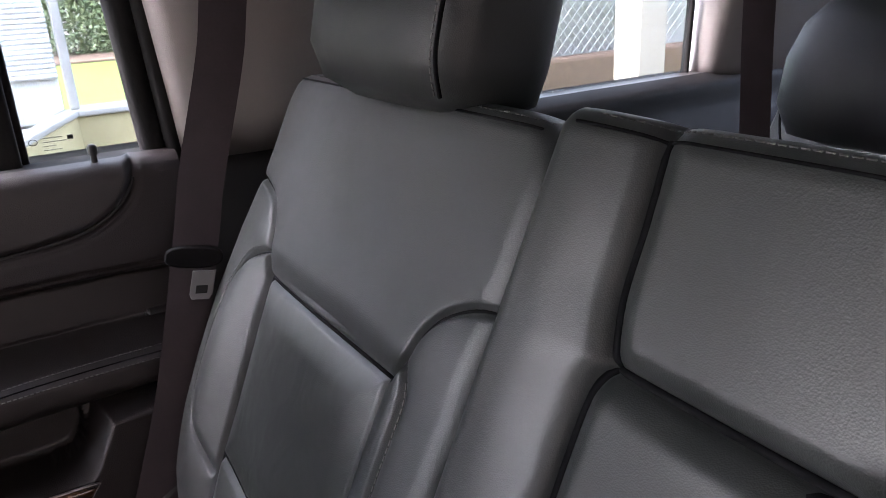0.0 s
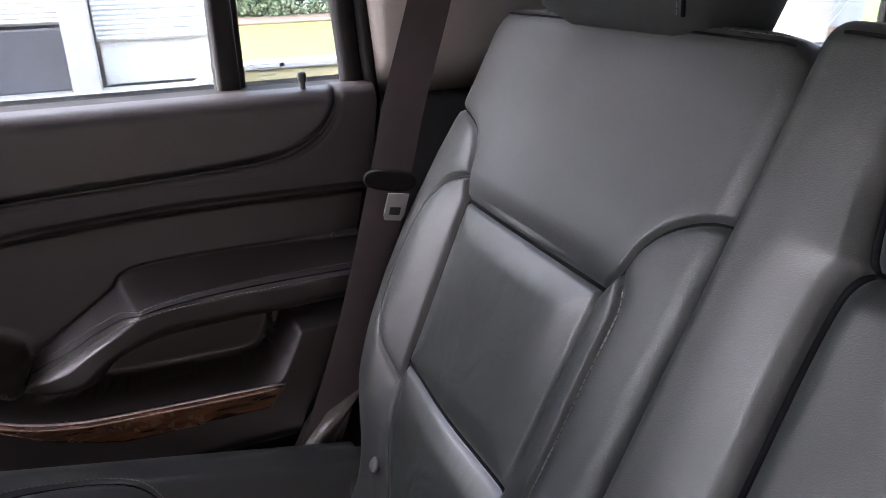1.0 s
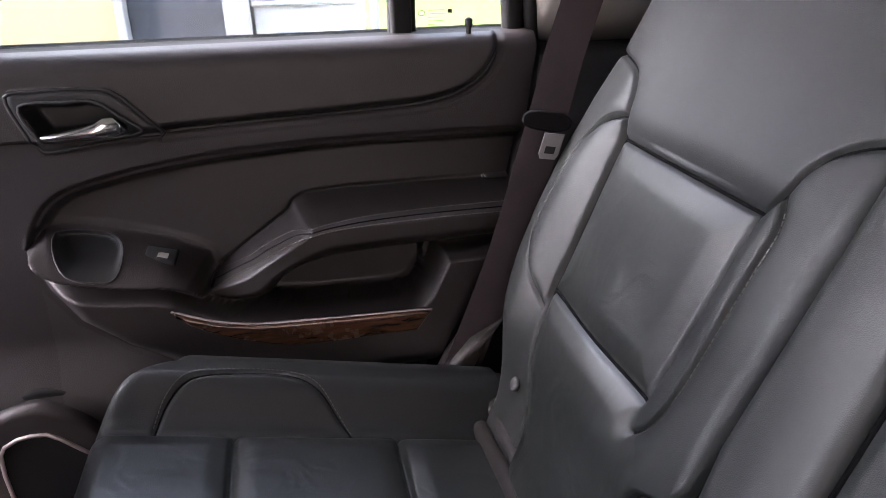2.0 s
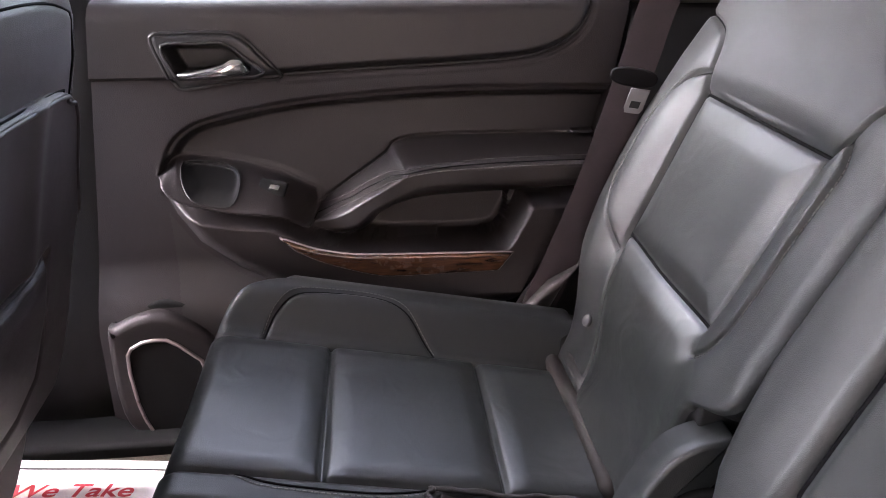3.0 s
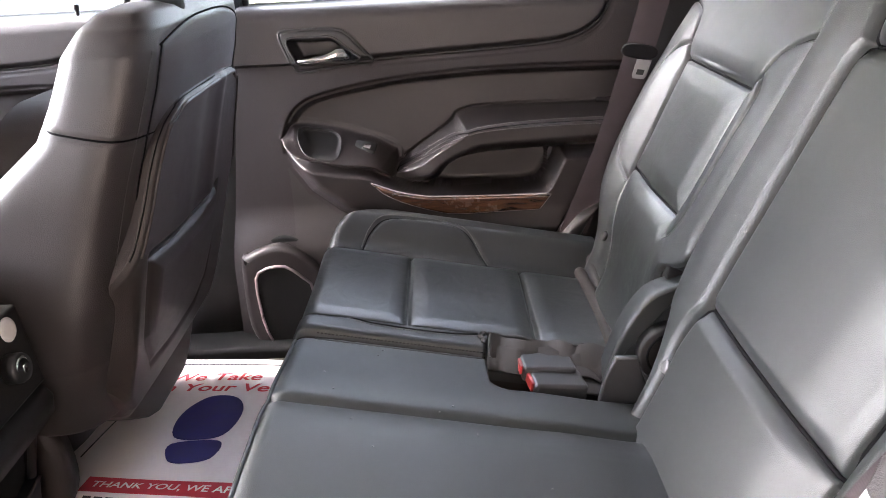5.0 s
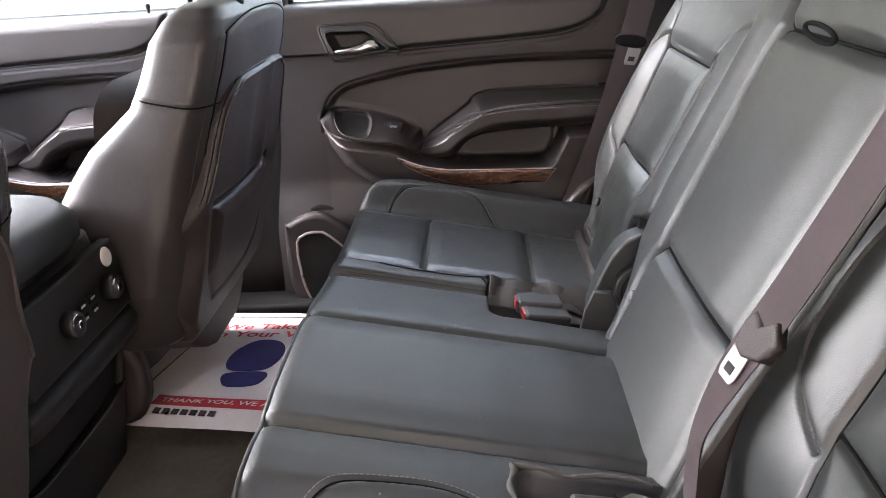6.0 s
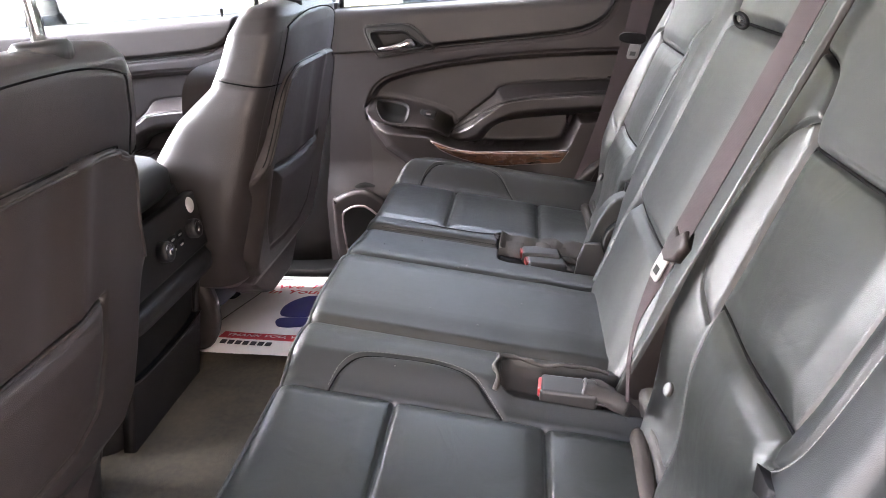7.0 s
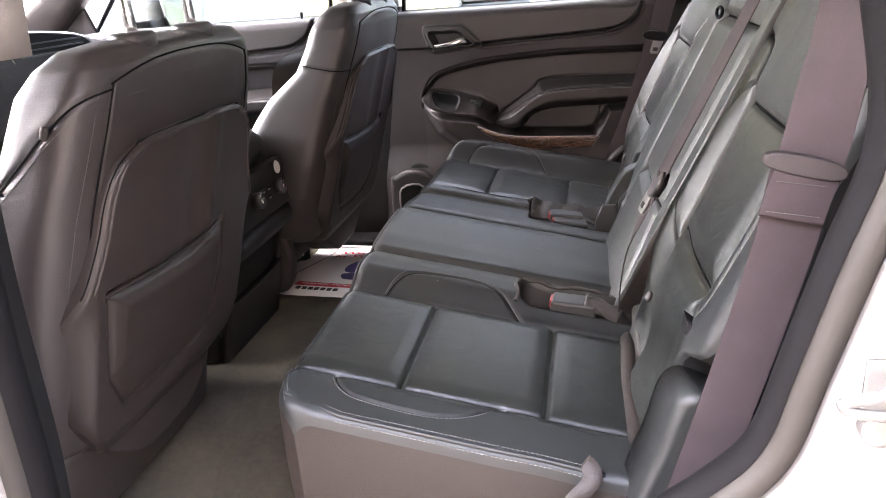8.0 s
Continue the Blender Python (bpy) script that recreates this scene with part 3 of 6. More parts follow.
def car_door(name, dx, dy, label, speaker=True):
    d = thing(name, (0.1 + dx, 0.80 + dy, 0.62), label, "car door", kind="structure")
    zz = np.linspace(0.62, 1.356, 270)
    xl = np.interp(zz, [0.62, 0.855, 1.062, 1.357], [-0.335, -0.325, -0.29, -0.245])
    xr = np.interp(zz, [0.62, 0.86, 0.954, 1.051, 1.125, 1.238, 1.335, 1.36], [0.25, 0.29, 0.345, 0.42, 0.446, 0.472, 0.486, 0.486])
    s = np.linspace(0, 1, 290)[:, None]
    U, V = xl + s * (xr - xl), np.repeat(zz[None], 290, 0)
    H = door_height(U, V)
    at = (dx, 0.80 + dy, 0)
    field(d, at, (1, 0, 0), (0, 0, 1), (0, -1, 0), U, V, H, door_area,
          {0: ("upper_panel", VINYL, "soft black upper door panel"), 1: ("middle_panel", PLASTIC, ""), 2: ("inset_panel", VINYL, "black padded inset panel"),
           3: ("switch_panel", PLASTIC, "smooth black switch panel with a pull cup"), 4: ("armrest", VINYL, "black stitched leather armrest"),
           5: ("lower_panel", PLASTIC, ""), 7: ("pull_cup", GLOSS, "smooth black pull cup"), 6: ("handle_bezel", GLOSS, "black plastic handle surround")}, ("door_back", RUBBER, -0.10 + 0.20))
    lay = on(at, (1, 0, 0), (0, 0, 1), (0, -1, 0), door_height)
    put("trim_bead", tube(lay([p for p in TRIM if p[0] > 0.0 and p[1] < 1.338], 0.002), 0.0022), GLOSS, d, "thin raised trim bead")
    arm = smooth_line([(0.026, 1.044), (0.075, 1.070), (0.115, 1.096), (0.160, 1.118), (0.22, 1.127), (0.32, 1.130), (0.44, 1.130)], 8)
    for k in (-0.004, 0.004):
        put("stitching", stitches(lay(arm + V3(0, k), 0.0008)), THREAD, d, "pale grey thread")
    put("seam", tube(lay(arm, 0.0002), 0.001), SEAM, d)
    # wood strip
    w = smooth_line([(-0.021, 1.036), (0.028, 1.016), (0.075, 1.006), (0.114, 1.003), (0.229, 1.000), (0.318, 0.998)], 5).tolist() + smooth_line([(0.297, 0.970), (0.229, 0.969), (0.150, 0.968), (0.110, 0.972), (0.044, 0.993), (0.002, 1.014)], 5).tolist()
    yw = 0.7335 + dy
    wood_strip = put("wood_strip", slab(w, lambda a, b, h: (a + dx, yw + 0.004 - h - 0.03 * (a - 0.1) * 0.3, b), 0.014, 0.004), WOOD, d, "glossy dark burl-wood strip")
    put("strip_edge", tube([(a + dx, yw - 0.003 - 0.009 * (a - 0.1), b) for a, b in w], 0.0018, 6, True), TRIM_PINK, wood_strip, "thin satin edge")
    # inside handle
    hy = 0.80 + dy
    hd = put("door_handle", loft([ring((x + dx, hy - 0.004 - t * 0.010, z), (0, 0.006, 0), (0, 0, a), 14) for x, z, a, t in
                                  ((-0.149, 1.259, 0.003, 0), (-0.140, 1.259, 0.005, 1), (-0.12, 1.260, 0.006, 1.6), (-0.095, 1.263, 0.007, 1.8), (-0.078, 1.266, 0.009, 1.8), (-0.068, 1.268, 0.0125, 1.6), (-0.056, 1.268, 0.013, 1.2), (-0.044, 1.262, 0.006, 0.6))]), CHROME, d, "polished chrome door handle")
    put("handle_rim", tube(lay(PULL, 0.002), 0.0022, 6, True), GLOSS, d)
    put("bezel_rim", tube(lay(BEZEL, 0.0005), 0.0026, 6, True), GLOSS, d)
    put("cup_rim", tube(lay(CUP, 0.0), 0.0014, 6, True), GLOSS, d)
    flat = Matrix.Rotation(radians(-50), 4, "X") @ Matrix.Rotation(radians(16), 4, "Y")
    sc = lay([(-0.032, 1.090)], 0.0)[0]
    sw = put("window_switch", block(sc - V3(0.021, 0.004, 0.013), sc + V3(0.021, 0.004, 0.013), 0.003, turn=flat), DARK, d)
    put("switch_lever", block(sc - V3(0.005, 0.009, 0.006), sc + V3(0.011, 0.003, 0.005), 0.002, turn=flat), CHROME, sw, "small bright window switch")
    lock_knob(d, 0.395 + dx, 0.813 + dy, 1.342)
    if speaker:
        sp = [tuple(p) for p in smooth_line([(-0.303, 0.868), (-0.289, 0.884), (-0.254, 0.901), (-0.21, 0.904), (-0.155, 0.868), (-0.12, 0.80), (-0.13, 0.72), (-0.20, 0.668), (-0.27, 0.668), (-0.305, 0.725)], 4, True)]
        yy = 0.772 + dy
        hood = [tuple(p) for p in smooth_line([(-0.298, 0.880), (-0.274, 0.900), (-0.222, 0.921), (-0.173, 0.913), (-0.126, 0.888), (-0.095, 0.83), (-0.12, 0.76), (-0.28, 0.80)], 4, True)]
        put("speaker_hood", slab(hood, lambda a, b, h: (a + dx, yy + 0.035 - h, b), 0.030, 0.010, 3), DARK, d, "dark edge over the speaker housing")
        body = put("speaker_housing", slab(sp, lambda a, b, h: (a + dx, yy + 0.03 - h, b), 0.045, 0.014, 3), PLASTIC, d, "raised black speaker housing")
        rg = [(-0.277, 0.805), (-0.275, 0.838), (-0.268, 0.850), (-0.250, 0.860), (-0.232, 0.863), (-0.213, 0.862), (-0.197, 0.852), (-0.165, 0.822), (-0.155, 0.76), (-0.19, 0.70), (-0.243, 0.674), (-0.257, 0.681), (-0.268, 0.715), (-0.274, 0.746)]
        put("speaker_grille", slab(rg, lambda a, b, h: (a + dx, yy - 0.012 - h, b), 0.004, 0.001), DARK, body, "black speaker grille")
        put("speaker_ring", tube([(a + dx, yy - 0.017, b) for a, b in rg], 0.0029, 8, True), TRIM_PINK, body, "satin pinkish-silver speaker ring")
    return d


rear_door = car_door("rear_door", 0.0, 0.0, "closed rear door with black padded trim and wood strip")
front_door = car_door("front_door", -0.949, 0.042, "closed front passenger door with black padded trim", False)
put("front_extension", block((-1.75, 0.842, 0.62), (-1.19, 0.93, 1.352), 0.02), VINYL, front_door)


def window(name, corners, label, t=0.012, frame_w=0.012, clear=True):
    """A pane with its black frame, from corners in the plane of the side (x, z) at y."""
    y, pts = corners
    ob = thing(name, (pts[0][0], y, min(p[1] for p in pts)), label, "window", kind="structure")
    pane = put("pane", slab(pts, lambda a, b, h: (a, y + h, b), 0.004, 0), GLASS if clear else FRONT_GLASS, ob, "lightly tinted window glass", False)
    pane.visible_shadow = not clear
    put("window_frame", tube([(a, y + 0.002, b) for a, b in pts], frame_w, 8, True), RUBBER, ob, "black rubber window frame")
    return ob


window("window_1", (0.858, [(-0.24, 1.33), (0.30, 1.335), (0.305, 1.68), (-0.22, 1.68)]), "rear door window in a black frame")
w2 = window("window_2", (0.855, [(0.326, 1.347), (0.468, 1.344), (0.440, 1.68), (0.326, 1.68)]), "small fixed rear door window with printed marks", frame_w=0.007)
window("window_3", (0.86, [(1.05, 1.335), (1.447, 1.316), (1.465, 1.68), (1.05, 1.68)]), "rear side window over the cargo area", frame_w=0.009)
window("window_4", (0.905, [(-1.30, 1.335), (-0.48, 1.335), (-0.45, 1.68), (-1.0, 1.68)]), "front passenger door window", clear=False)
window("window_5", (-0.905, [(-1.25, 1.335), (-0.48, 1.335), (-0.45, 1.68), (-1.0, 1.68)]), "driver door window", clear=False)
rw = solo("window_7", slab([(-0.80, 1.36), (0.80, 1.36), (0.70, 1.74), (-0.70, 1.74)], lambda a, b, h: (2.36 - (b - 1.36) * 0.25 + h, a, b), 0.005, 0), TINTED, (2.36, 0, 1.36), "dark tinted tailgate glass", "window", kind="structure", smooth=False)
rw.visible_shadow = False
window("window_6", (-0.86, [(1.05, 1.342), (1.40, 1.33), (1.40, 1.68), (1.05, 1.68)]), "rear side window on the near side")
put("divider", join(block((0.296, 0.835, 1.33), (0.324, 0.875, 1.69), 0.006), block((0.30, 0.836, 1.322), (0.49, 0.872, 1.350), 0.006)), RUBBER, w2, "matt black window divider bar")
put("frame_backing", block((0.462, 0.866, 1.30), (0.53, 0.890, 1.70), 0.002), RUBBER, w2)
for a, b, r in (((0.470, 0.845, 1.30), (0.442, 0.84, 1.70), 0.016), ((0.492, 0.832, 1.29), (0.466, 0.825, 1.70), 0.010)):
    put("frame_post", tube([V3(*a), V3(*a) * 0.5 + V3(*b) * 0.5, V3(*b)], r, 10), RUBBER, w2, "black rubber-edged door frame")
put("glass_print", join(*[block((0.349, 0.8520, 1.382 - i * 0.0046), (0.349 + wd, 0.8530, 1.3826 - i * 0.0046), 0) for i, wd in enumerate((0.022, 0.026, 0.014, 0.020, 0.010))],
                         tube(ring((0.340, 0.8525, 1.379), (0.0045, 0, 0), (0, 0, 0.0035), 12), 0.0005, 4, True), block((0.376, 0.8520, 1.378), (0.382, 0.8530, 1.383), 0)), FELT, w2, "small dark printed marks", False)


# ---- rear bench ----
B_AT, B_UP, B_OUT = V3(0.35, 0, 0.95), V3(0.425, 0, 0.905), V3(-0.905, 0, 0.425)
def puff(d, r):
    """The rounded rise of a pad at the distance d from its seam."""
    return np.sqrt(1 - (1 - np.clip(d / r, 0, 1)) ** 2)


WING_A = smooth_line([(0.240, 0.440), (0.20, 0.435), (0.158, 0.423), (0.138, 0.404), (0.126, 0.380), (0.121, 0.356)], 6)
SEAM_A = smooth_line([(0.125, 0.376), (0.150, 0.366), (0.170, 0.352), (0.188, 0.326), (0.196, 0.290), (0.196, 0.25), (0.187, 0.205), (0.165, 0.175), (0.14, 0.158), (0.116, 0.146)], 6)
WING_B = smooth_line([(-0.235, 0.436), (-0.19, 0.428), (-0.162, 0.413), (-0.148, 0.395), (-0.142, 0.375), (-0.128, 0.356)], 6)
SEAM_B = smooth_line([(-0.143, 0.372), (-0.152, 0.345), (-0.153, 0.287), (-0.150, 0.20), (-0.138, 0.160), (-0.122, 0.142)], 6)
INSERT = [(-0.123, 0.353), (0.119, 0.353), (0.110, 0.170), (-0.114, 0.170)]
LOWER = [(-0.114, 0.170), (0.110, 0.170), (0.102, 0.135), (0.086, 0.09), (0.070, 0.045), (0.055, -0.06), (-0.178, -0.06), (-0.170, 0.035), (-0.160, 0.055), (-0.157, 0.087), (-0.160, 0.124), (-0.148, 0.138), (-0.122, 0.150)]
STRIP_A = [tuple(p) for p in SEAM_A] + [(0.110, 0.170), (0.119, 0.353)]
STRIP_B = [tuple(p) for p in SEAM_B] + [(-0.114, 0.170), (-0.123, 0.353)]


def half(v, side):
    """How far a backrest reaches from its middle; side: "outer", "inner" or "flap"."""
    z, w = {"outer": ([-0.06, 0.0, 0.05, 0.073, 0.122, 0.18, 0.23, 0.30, 0.378, 0.434, 0.47, 0.5], [0.150, 0.158, 0.172, 0.183, 0.208, 0.228, 0.238, 0.240, 0.235, 0.222, 0.217, 0.215]),
            "inner": ([-0.06, -0.02, 0.02, 0.05, 0.5], [0.150, 0.172, 0.205, 0.217, 0.217]),
            "flap": ([-0.06, 0.0, 0.035, 0.055, 0.087, 0.106, 0.118, 0.128, 0.138, 0.15, 0.2, 0.5], [0.176, 0.174, 0.170, 0.163, 0.160, 0.163, 0.172, 0.194, 0.204, 0.209, 0.211, 0.211])}[side]
    return np.interp(v, z, w) - 0.045 * (1 - np.sqrt(np.clip(1 - (np.clip(v - 0.512, 0, 0.045) / 0.046) ** 2, 0, 1)))


def back_height(w, v, side="outer"):
    a = np.abs(w)
    amp = ease(0.47, 0.28, v) * (0.5 + 0.5 * ease(0.06, 0.18, v))
    amp = np.where((w > 0) & (side == "inner"), 0.6 * amp, amp)
    amp = np.where(w < 0, 0.7 * amp, amp)
    h = amp * (0.016 * ease(0.108, 0.165, a) - 0.008 * ease(0.165, 0.235, a))
    h = h + 0.009 * ease(0.345, 0.385, v) * ease(0.235, 0.085, a) - 0.006 * ease(0.36, 0.46, v) * (1 - (a / 0.2) ** 2)
    flat = ease(-0.105, -0.125, w)
    ins, low, sa, sb = (sdf(w, v, k) for k in (INSERT, LOWER, STRIP_A, STRIP_B))
    h = h + 0.005 * ease(-0.002, 0.034, ins) + 0.006 * ((1 - flat) * ease(-0.002, 0.030, low) + flat * ease(-0.04, 0.03, low)) + 0.004 * ease(0.119, 0.0, a) * (v < 0.36) + 0.003 * puff(sa, 0.026) + 0.003 * puff(sb, 0.020) * ease(0.14, 0.20, v)
    d = np.minimum(np.minimum(dist(w, v, WING_A), dist(w, v, SEAM_A)), np.minimum(dist(w, v, WING_B), dist(w, v, SEAM_B)))
    e = np.minimum(np.abs(ins), np.abs(low) + 0.1 * flat)
    h = h - 0.006 * groove(d, 0.0026) - 0.0016 * groove(d, 0.009) - 0.0055 * groove(e, 0.0034) - 0.0010 * groove(e, 0.010)
    h = h + 0.0012 * np.sin(31 * w + 5) * np.sin(23 * v)
    h = h - 0.024 * ease(0.12, 0.0, v)
    edge = np.where(w > 0, half(v, side) - w, half(v, "flap") + w)
    return h - np.where((w > 0) & (side == "inner"), roll(edge, 0.008), roll(edge, np.where(w < 0, np.interp(v, [0.13, 0.19], [0.008, 0.020]), 0.020))) - roll(0.558 - v, 0.020)


def back_area(w, v):
    r = np.zeros(w.shape, int)
    r[(v < 0.356) & (w > 0)] = 3
    r[(v < 0.356) & (w <= 0)] = 4
    r[(w > 0.1) & (v < np.interp(w, WING_A[::-1, 0], WING_A[::-1, 1]))] = 3
    r[(w < -0.1) & (v < np.interp(w, WING_B[:, 0], WING_B[:, 1]))] = 4
    r[inside(w, v, STRIP_A)] = 5
    r[inside(w, v, STRIP_B)] = 6
    r[inside(w, v, INSERT)] = 1
    r[inside(w, v, LOWER)] = 2
    return r


def outer_back(parent, c, side):
    vv = np.linspace(-0.045, 0.558, 240)
    s = np.linspace(-1, 1, 220)[:, None]
    U, V = np.where(s > 0, s * half(vv, side), s * half(vv, "flap")), np.repeat(vv[None], 220, 0)
    at = B_AT + V3(0, c, 0)
    shape = lambda w, v: back_height(w, v, side)
    # skirt in near-black, painting in the shade of the fold below the flap
    field(parent, at, (0, 1, 0), B_UP, B_OUT, U, V, shape(U, V), back_area,
          {0: ("upper_panel", LEATHER, ""), 1: ("back_insert", LEATHER_SEAT, "grained leather backrest insert"), 2: ("lower_insert", LEATHER_SEAT, ""),
           3: ("bolster", LEATHER, ""), 4: ("bolster", LEATHER, ""), 5: ("bolster_strip", LEATHER, ""), 6: ("bolster_strip", LEATHER, "")}, ("back_shell", DARK, 0.11))
    lay = on(at, (0, 1, 0), B_UP, B_OUT, shape)
    fit = lambda p: [(min(max(a, -0.206), half(b, side) - 0.004), b) for a, b in p]
    for line in (WING_A, SEAM_A, WING_B, SEAM_B):
        put("seam", tube(lay(fit(line), 0.0008), 0.0013), SEAM, parent)
    out_a = SEAM_A + np.array([[0.0045, 0.0045]]) * np.c_[np.clip((SEAM_A[:, 1] - 0.14) / 0.06, 0, 1), np.clip((SEAM_A[:, 1] - 0.30) / 0.06, 0, 1)]
    put("stitching", stitches(lay(fit(out_a[3:-4]), 0.0006), 0.0056, 0.0040, 0.0005), THREAD_DARK, parent, "grey thread")
    put("stitching", stitches(lay(fit(SEAM_B[3:] - V3(0.0045, 0)), 0.0008)), THREAD, parent, "pale grey thread")
    for k in (INSERT, LOWER[1:6]):
        loop = list(zip(k, k[1:] + k[:1])) if k is INSERT else list(zip(k, k[1:]))
        put("seam", tube(lay(fit([p for a, b in loop for p in zip(np.linspace(a[0], b[0], 24), np.linspace(a[1], b[1], 24))]), 0.0014), 0.0017), SEAM, parent)
    put("top_seam", tube(lay([(a, 0.546) for a in np.linspace(-0.188, 0.188, 60)], 0.0006), 0.0010), SEAM, parent)
    put("stitching", stitches(lay([(a, 0.552) for a in np.linspace(-0.186, 0.186, 44)], 0.0004), 0.0055, 0.0038, 0.0006), THREAD_DARK, parent, "pale grey thread")
    return lay


def headrest(parent, c):
    o = B_AT + V3(0, c, 0) + B_UP * 0.530 + B_OUT * 0.050
    up = V3(0.22, 0, 0.975)
    rows = []
    for t, w, d, f in ((0, 0.085, 0.035, 0.02), (0.012, 0.108, 0.056, 0.01), (0.04, 0.116, 0.064, 0.0), (0.09, 0.118, 0.064, 0.002), (0.14, 0.114, 0.056, 0.012), (0.165, 0.104, 0.044, 0.022), (0.178, 0.075, 0.025, 0.03)):
        rows.append(ring(o + up * t + V3(1, 0, -0.2) * (0.064 + f * 0.6), (0, w, 0), V3(0.98, 0, -0.2) * d, 40, 3.6))
    h = put("headrest", loft(rows), LEATHER, parent, "black leather headrest with stitched side seam")
    for sg in (-1,):
        line = [o + up * t + V3(1, 0, -0.2) * (0.064 + f * 0.6) + V3(0, sg * (w - 0.004), 0) + V3(-0.98, 0, 0.2) * (d * 0.86)
                for (t, w, d, f), r in zip(((0.012, 0.108, 0.056, 0.01), (0.04, 0.116, 0.064, 0.0), (0.09, 0.118, 0.064, 0.002), (0.14, 0.114, 0.056, 0.012), (0.165, 0.104, 0.044, 0.022)), rows[1:])]
        put("seam_cord", tube(smooth_line(line, 6), 0.0016), SEAM, h)
        put("stitching", stitches(smooth_line([p + V3(-0.0012, -sg * 0.005, 0) for p in line], 6)), THREAD, h, "pale grey thread")
    return h


C_AT, C_N = V3(0.055, 0, 0.96), V3(0.196, 0, 0.9806)
C_U = V3(0.9806, 0, -0.196)


def front_line(y):
    """The front edge of the cushions, rounded at the outer corners."""
    far = np.clip((np.abs(y) - 0.545) / 0.095, 0, 1)
    return -0.152 + 0.085 * (1 - np.sqrt(1 - far ** 2 * 0.98)) - 0.004 * np.cos(7 * y)


def cushion(parent, lo, hi, height, area, names, front=0.71, nu=190, step=0.0027):
    n = int((hi - lo) / step)
    yy = np.linspace(lo, hi, n)
    u0 = front_line(yy)
    U, V = u0 + np.linspace(0, 1, nu)[:, None] * (0.325 - u0), np.repeat(yy[None], nu, 0)
    H = height(U, V)
    made = field(parent, C_AT, C_U, (0, 1, 0), C_N, U, V, H, area, names)
    # sides and front down to the seat base
    P = C_AT + U[..., None] * C_U + V[..., None] * V3(0, 1, 0) + H[..., None] * C_N
    for nm, edge in (("front_cover", P[0]), ("side_cover", P[:, 0]), ("side_cover", P[:, -1])):
        m = len(edge)
        mid = V3(0.1, (lo + hi) / 2, 0)
        rows = []
        for t in (0, 0.04, 0.12, 0.35, 0.7, 1.0):
            q = edge.copy()
            q[:, 2] = edge[:, 2] + (front - edge[:, 2]) * t
            if nm == "front_cover":
                ends = np.clip(np.minimum(np.abs(edge[:, 1] - lo), np.abs(edge[:, 1] - hi)) / 0.14, 0, 1)
            else:
                ends = np.clip((edge[:, 0] - edge[0][0]) / 0.14, 0, 1)
            bulge = 0.012 * math.sin(math.pi * min(t * 1.4, 1.0)) - 0.05 * max(0, t - 0.6)
            d = V3(-1, 0, 0) if nm == "front_cover" else V3(0, np.sign(edge[0][1] - mid[1]), 0)
            rows.append(q + ends[:, None] * d * bulge)
        vs = np.concatenate(rows)
        fs = [(i * m + j, i * m + j + 1, (i + 1) * m + j + 1, (i + 1) * m + j) for i in range(len(rows) - 1) for j in range(m - 1)]
        put(nm, (vs, fs), COVER, parent, "")
    return on(C_AT, C_U, (0, 1, 0), C_N, height)


SEATS_U = (0.0, 0.188)


def pads(u, w):
    """Three padded sections of an insert."""
    h = np.zeros(u.shape)
    ins = 0.122 - np.abs(w)
    for a, b in ((-0.17, SEATS_U[0]), SEATS_U, (SEATS_U[1], 0.35)):
        h = h + 0.0042 * ease(-0.003, 0.030, u - a) * ease(-0.003, 0.030, b - u) * ease(-0.003, 0.028, ins)
    return h


def seam_dip(u, w):
    e = np.abs(np.abs(w) - 0.122)
    x = np.minimum(np.abs(u - SEATS_U[0]), np.abs(u - SEATS_U[1])) + 10 * (np.abs(w) > 0.122)
    return 0.0045 * groove(e, 0.0032) + 0.0010 * groove(e, 0.010) + 0.007 * groove(x, 0.0032) + 0.0012 * groove(x, 0.010)


D_SEAM = smooth_line([(-0.085, 0.124), (-0.076, 0.150), (-0.050, 0.172), (0.0, 0.180), (0.05, 0.180), (0.090, 0.166), (0.120, 0.140), (0.136, 0.122)], 6)
FAR_C, NEAR_C = 0.436, -0.407


def soft_min(a, b, r=0.026):
    """Depth inside a corner with a round inner edge."""
    return np.where((a < r) & (b < r), r - np.hypot(np.maximum(r - a, 0), np.maximum(r - b, 0)), np.minimum(a, b))


def far_height(u, y):
    w = y - FAR_C
    h = pads(u, w) - seam_dip(u, w)
    h = h + 0.046 * ease(0.124, 0.180, w) - 0.014 * ease(0.20, 0.25, w) + 0.010 * ease(0.122, 0.14, -w)
    h = h - 0.004 * groove(dist(u, w, D_SEAM), 0.003)
    pocket = soft_min(u - 0.105, 0.302 - y)
    h = h - 0.035 * ease(0.0, 0.010, pocket)
    return h - roll(u - front_line(y), 0.024) - roll(0.682 - y, 0.020) - roll(y - 0.261, 0.013)


def far_area(u, y):
    w = y - FAR_C
    r = np.zeros(u.shape, int)
    ins = np.abs(w) < 0.122
    r[ins & (u < SEATS_U[0])] = 1
    r[ins & (u >= SEATS_U[0]) & (u < SEATS_U[1])] = 2
    r[ins & (u >= SEATS_U[1])] = 3
    r[w <= -0.122] = 4
    return r


